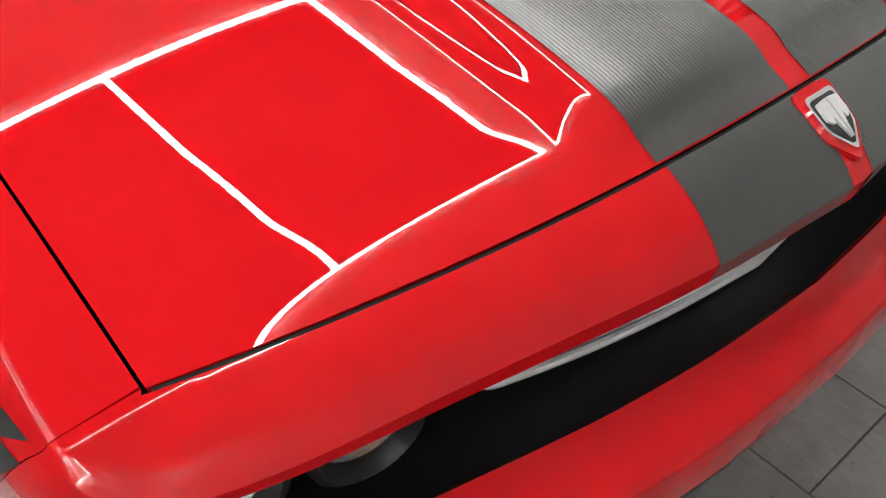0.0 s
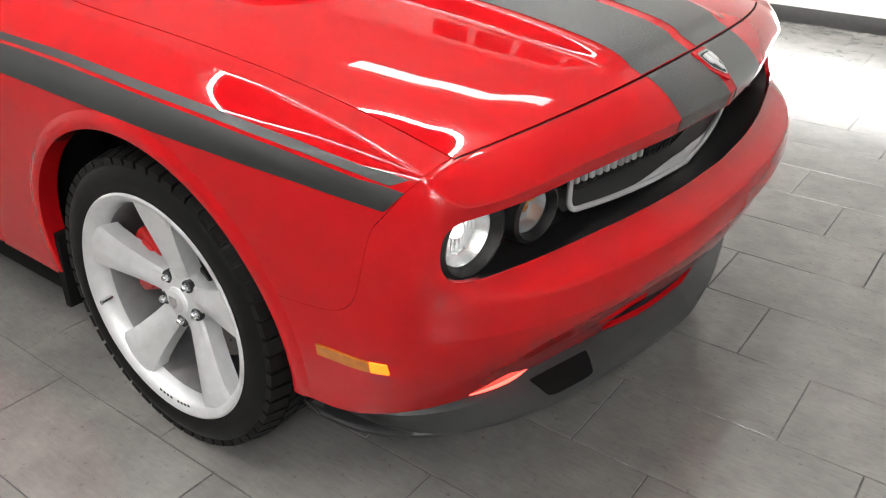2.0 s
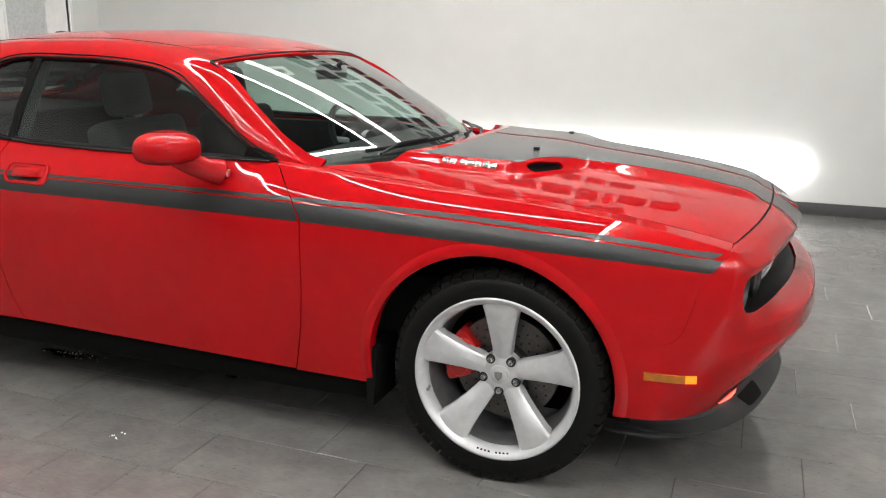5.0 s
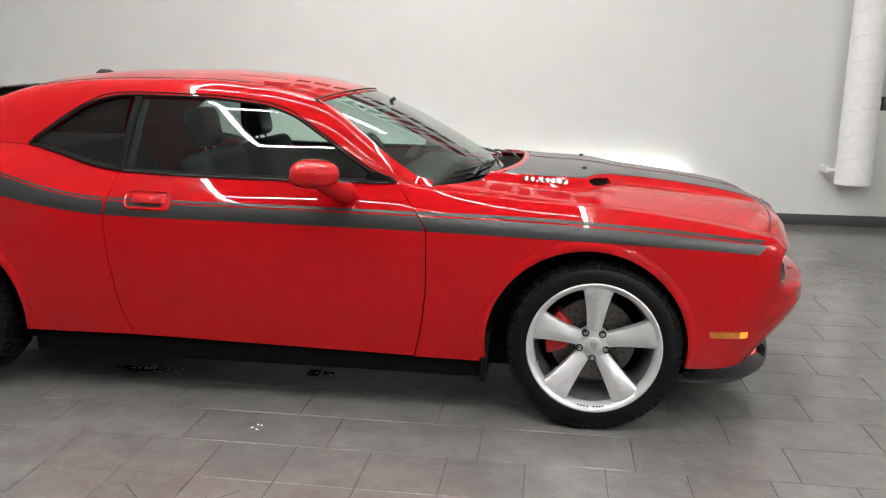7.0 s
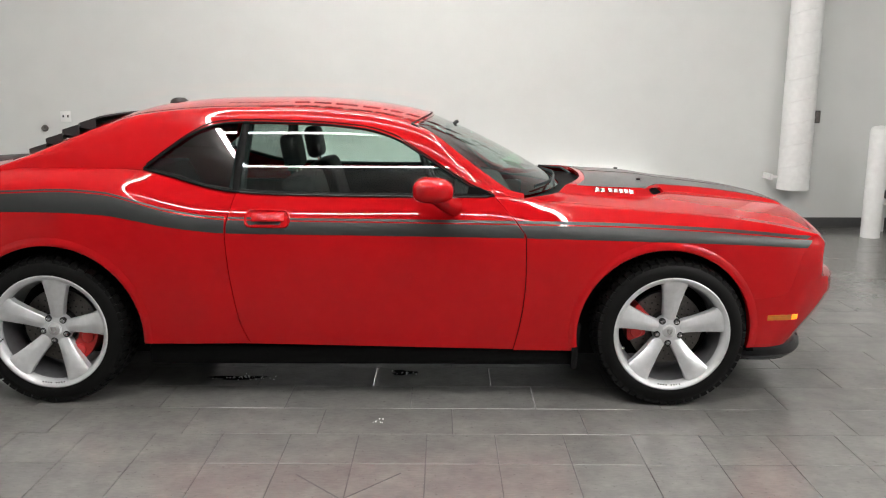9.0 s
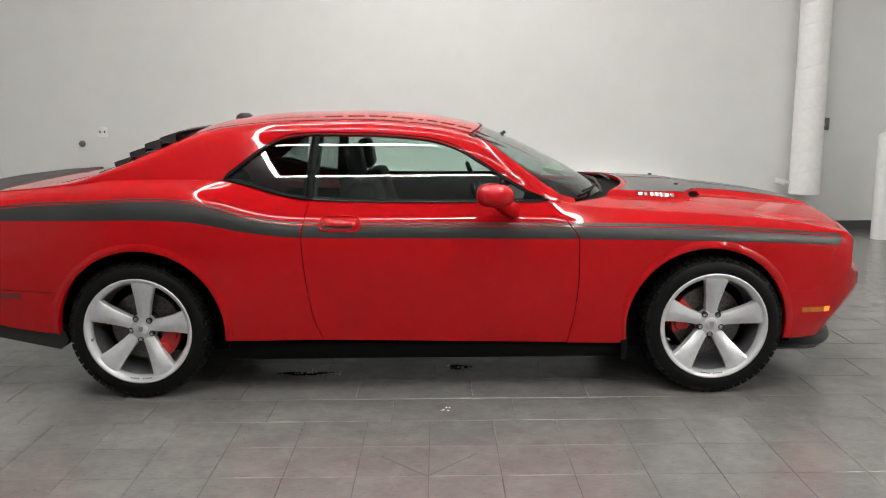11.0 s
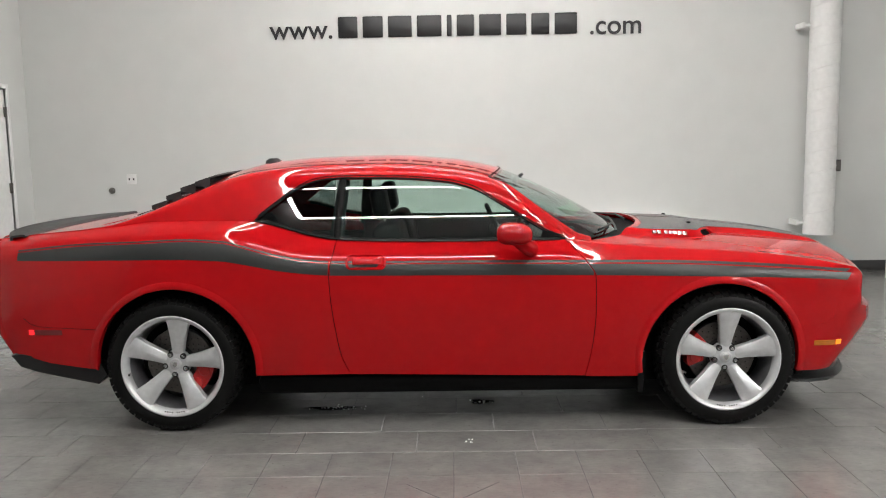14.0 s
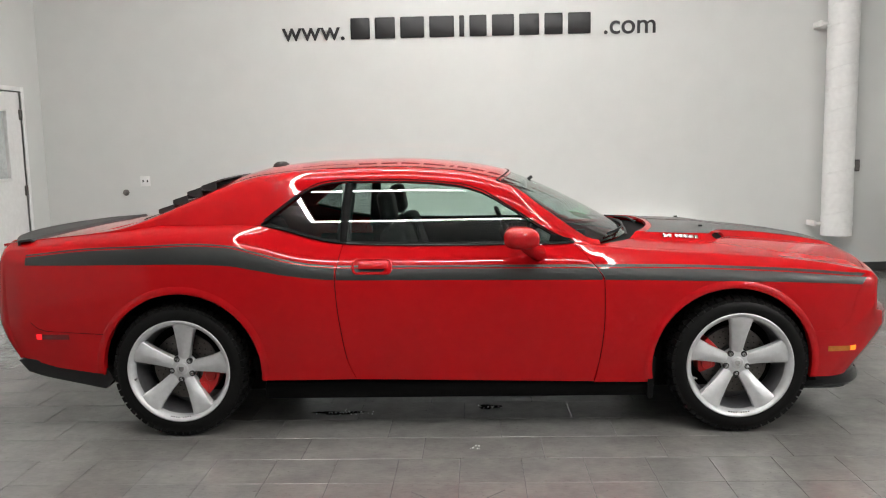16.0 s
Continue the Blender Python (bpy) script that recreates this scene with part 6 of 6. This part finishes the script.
def door_details():
    for s in (-1, 1):
        # door handle, with shade behind the pull put in as a flat black face
        h = put("door_handle", None, CAR, "red pull handle in an oval recess")
        def at(x, z, lift=0.0, s=s):
            return (x, s * (float(side_y(x, z)) + lift), z)
        rim = rounded([(-0.530, 0.871), (-0.326, 0.868), (-0.330, 0.938), (-0.528, 0.941)], 0.030, 6)
        part("escutcheon", tube([at(x, z, 0.001) for x, z in rim], 0.0058, 8, closed=True), RED, h)
        pad = bmesh.new()
        pad.faces.new([pad.verts.new(at(x, z, 0.0022)) for x, z in rim])
        part("recess", pad, RED, h)
        hol = bmesh.new()
        hol.faces.new([hol.verts.new(at(x, z, 0.0034)) for x, z in rounded([(-0.488, 0.880), (-0.362, 0.878), (-0.362, 0.926), (-0.488, 0.928)], 0.018, 5)])
        part("hollow", hol, BLACKPL, h, "flat dark face for the shade behind the pull")
        rows = []
        bm = bmesh.new()
        for t in np.linspace(0, 1, 18):
            x = -0.500 + 0.150 * t
            bow = math.sin(math.pi * t) ** 0.5
            rows.append([bm.verts.new(at(x, z, d * bow + 0.003)) for z, d in ((0.893, 0.004), (0.895, 0.016), (0.902, 0.021), (0.918, 0.022), (0.928, 0.017), (0.931, 0.004))])
        for p0, p1 in zip(rows, rows[1:]):
            for i in range(5):
                bm.faces.new((p0[i], p0[i + 1], p1[i + 1], p1[i]))
        part("pull", bm, RED, h, "red pull bar")
        # mirror, on the seen side
        if s < 0:
            m = put("side_mirror", None, CAR, "red door mirror on a short stalk")
            bm = bmesh.new()
            bmesh.ops.create_uvsphere(bm, u_segments=40, v_segments=24, radius=1.0)
            for v in bm.verts:
                x, y, z = v.co
                # blunt at the back, rounded in front, flat below
                sx = 0.112 if x > 0 else 0.072
                p = Vector((math.copysign(abs(x) ** 0.82, x) * sx, math.copysign(abs(y) ** 0.75, y) * 0.114, math.copysign(abs(z) ** 0.72, z) * (0.062 if z > 0 else 0.050)))
                p.z -= 0.025 * p.x
                v.co = p
            ob = part("shell", bm, RED, m, "red mirror shell", angle=60)
            ob.location = (0.324, s * 1.025, 1.050)
            ob.rotation_euler = (0, 0, s * 0.05)
            part("mirror_glass", slab(rounded([(-0.07, 0.036), (0.07, 0.036), (0.07, -0.032), (-0.07, -0.032)], 0.03), -0.002, 0.002), CHROME, m, "mirror glass").matrix_basis = Matrix.Translation((0.292, s * 1.025, 1.058)) @ Matrix.Rotation(radians(90), 4, "Z")
            part("stalk", tube([(0.358, s * 1.0, 1.030), (0.385, s * 0.965, 0.998), (0.412, s * 0.93, 0.975), (0.440, s * 0.88, 0.960)], [0.040, 0.036, 0.036, 0.042], 18, flat=1.1), RED, m)
            part("mount", tube([(0.40, s * 0.885, 0.960), (0.44, s * 0.88, 0.958), (0.47, s * 0.875, 0.957)], [0.028, 0.036, 0.02], 12, flat=0.7), RED, m)
        # belt seal
        part("belt_seal", tube([(x, s * (float(top_y(x)) + 0.003), float(top_z(x)) + 0.001) for x in np.linspace(-0.57, 0.60, 30)], 0.007, 6), BLACKPL, CAR)
        part("mirror_sail", slab([(0.50, 1.012), (0.62, 1.010), (0.56, 1.042), (0.51, 1.047)], s * 0.795, s * 0.816), SEALBLACK, CAR)
        part("belt_trim", tube([(x, s * (float(top_y(x)) - 0.020), float(top_z(x)) + 0.002) for x in np.linspace(-1.0, 0.60, 34)], 0.019, 8, flat=0.6), SEALBLACK, CAR, "black inner belt trim")


# ---------------------------------------------------------------- cabin
def seat(y):
    s = put("seat", None, CAR, "dark leather bucket seat with headrest")
    bm = boxed((-0.16, y - 0.25, 0.42), (0.36, y + 0.25, 0.58), 0.05, 3)
    part("cushion", bm, LEATHER, s)
    bm = boxed((-0.08, -0.25, 0), (0.08, 0.25, 0.64), 0.05, 3)
    part("backrest", bm, LEATHER, s, m=pose(-0.17, y, 0.46, 0, -17, 0))
    bm = boxed((-0.045, -0.125, 0), (0.045, 0.125, 0.19), 0.04, 3)
    part("headrest", bm, LEATHER, s, m=pose(-0.375, y, 1.085, 0, -10, 0))
    for d in (-0.05, 0.05):
        part("post", tube([(-0.350, y + d, 1.03), (-0.385, y + d, 1.13)], 0.007, 8), CHROME, s)


def cabin():
    part("cabin_floor", boxed((-1.6, -0.78, 0.33), (0.95, 0.78, 0.40)), DARK, CAR, smooth=False)
    for y in (-0.37, 0.37):
        seat(y)
    r = put("rear_seat", None, CAR, "dark leather rear bench seat")
    part("bench", boxed((-1.12, -0.62, 0.42), (-0.66, 0.62, 0.62), 0.05, 3), LEATHER, r)
    part("bench_back", boxed((-0.07, -0.62, 0), (0.07, 0.62, 0.52), 0.05, 3), LEATHER, r, m=pose(-1.08, 0, 0.56, 0, -24, 0))
    part("parcel_shelf", boxed((-1.95, -0.66, 1.02), (-1.25, 0.66, 1.05), 0.01), GREYTRIM, CAR)
    # dashboard
    d = put("dashboard", None, CAR, "dark grey dashboard")
    bm = slab(rounded([(0.46, 0.72), (0.46, 0.92), (0.52, 0.985), (0.66, 0.985), (0.76, 0.97), (0.78, 0.60), (0.56, 0.60)], 0.04), -0.68, 0.68)
    part("panel", bm, DASH, d)
    part("hood_binnacle", tube([(0.50, 0.22, 0.97), (0.52, 0.37, 1.02), (0.50, 0.52, 0.97)], 0.035, 10), BLACKPL, d)
    w = put("steering_wheel", None, CAR, "black steering wheel with spokes")
    ring = [(0, 0.185 * math.cos(a), 0.185 * math.sin(a)) for a in np.linspace(0, 2 * math.pi, 41)[:-1]]
    M = pose(0.33, 0.37, 0.93, 0, -24, 0)
    part("wheel_rim", tube(ring, 0.016, 8, closed=True), LEATHER, w, m=M)
    part("airbag_boss", lathe([(0, 0.05), (0.05, 0.045), (0.065, 0.02), (0.065, -0.02), (0, -0.03)], 24, "X"), BLACKPL, w, m=M @ Matrix.Rotation(math.pi, 4, "Z"))
    for a in (10, 170, 270):
        part("wheel_spoke", tube([(0, 0.05 * math.cos(radians(a)), 0.05 * math.sin(radians(a))), (0, 0.18 * math.cos(radians(a)), 0.18 * math.sin(radians(a)))], 0.014, 6), SATIN, w, m=M)
    # inner mirror and paper tag
    mi = put("inner_mirror", None, CAR, "dark rear-view mirror on the windshield")
    part("mirror_body", boxed((0.40, -0.13, 1.245), (0.43, 0.13, 1.31), 0.02, 3), BLACKPL, mi)
    part("stem", tube([(0.425, 0, 1.29), (0.47, 0, 1.32)], 0.01, 8), BLACKPL, mi)
    tg = put("price_tag", None, CAR, "small pale paper tag inside the windshield")
    p = shield_pos(np.array([0.13]), np.array([-0.56]))[0]
    part("paper", boxed((-0.001, -0.065, -0.03), (0.001, 0.065, 0.03)), PAPER, tg, m=pose(p[0] - 0.012, p[1], p[2] - 0.02, 0, -57, 0), smooth=False)
    for k in range(4):
        part("tag_bar", boxed((0.0011, -0.03 + 0.016 * k, -0.014), (0.002, -0.02 + 0.016 * k, 0.012)), LETTER, tg, m=pose(p[0] - 0.012, p[1], p[2] - 0.02, 0, -57, 0), smooth=False)
    p = shield_pos(np.array([0.86]), np.array([0.62]))[0]
    st = put("sticker", None, CAR, "green rectangular sticker inside the windshield")
    part("sticker_sheet", boxed((-0.001, -0.12, -0.04), (0.001, 0.12, 0.04)), GREEN, st, m=pose(p[0] - 0.01, p[1], p[2] - 0.012, 0, -57, 18), smooth=False)
    # roof lining, inner pillars
    def lining(x, k):
        yt, zs, ye, ze = gh_frame(x)
        y = (ye - 0.05) * k
        return np.stack([x, y, roof_mid(x) - (roof_mid(x) - ze) * np.abs(k) ** 2.2 - 0.03], -1)
    sheet("roof_lining", trimmed(lining, np.linspace(-1.25, 0.22, 30), np.linspace(-1, 1, 20)), GREYTRIM, CAR, (0, 0, -1), "dark roof lining")
    for s in (-1, 1):
        part("inner_pillar", tube([(-0.60, s * 0.79, 0.96), (-0.585, s * 0.70, 1.15), (-0.56, s * 0.61, 1.345)], [0.045, 0.035, 0.03], 10, flat=0.5), LEATHER, CAR)
        part("door_card", boxed((-0.62, min(s * 0.80, s * 0.74), 0.42), (0.7, max(s * 0.80, s * 0.74), 0.985), 0.02), LEATHER, CAR)


front_details()
hood_details()
door_details()
cabin()

floor_marks()
tiles()
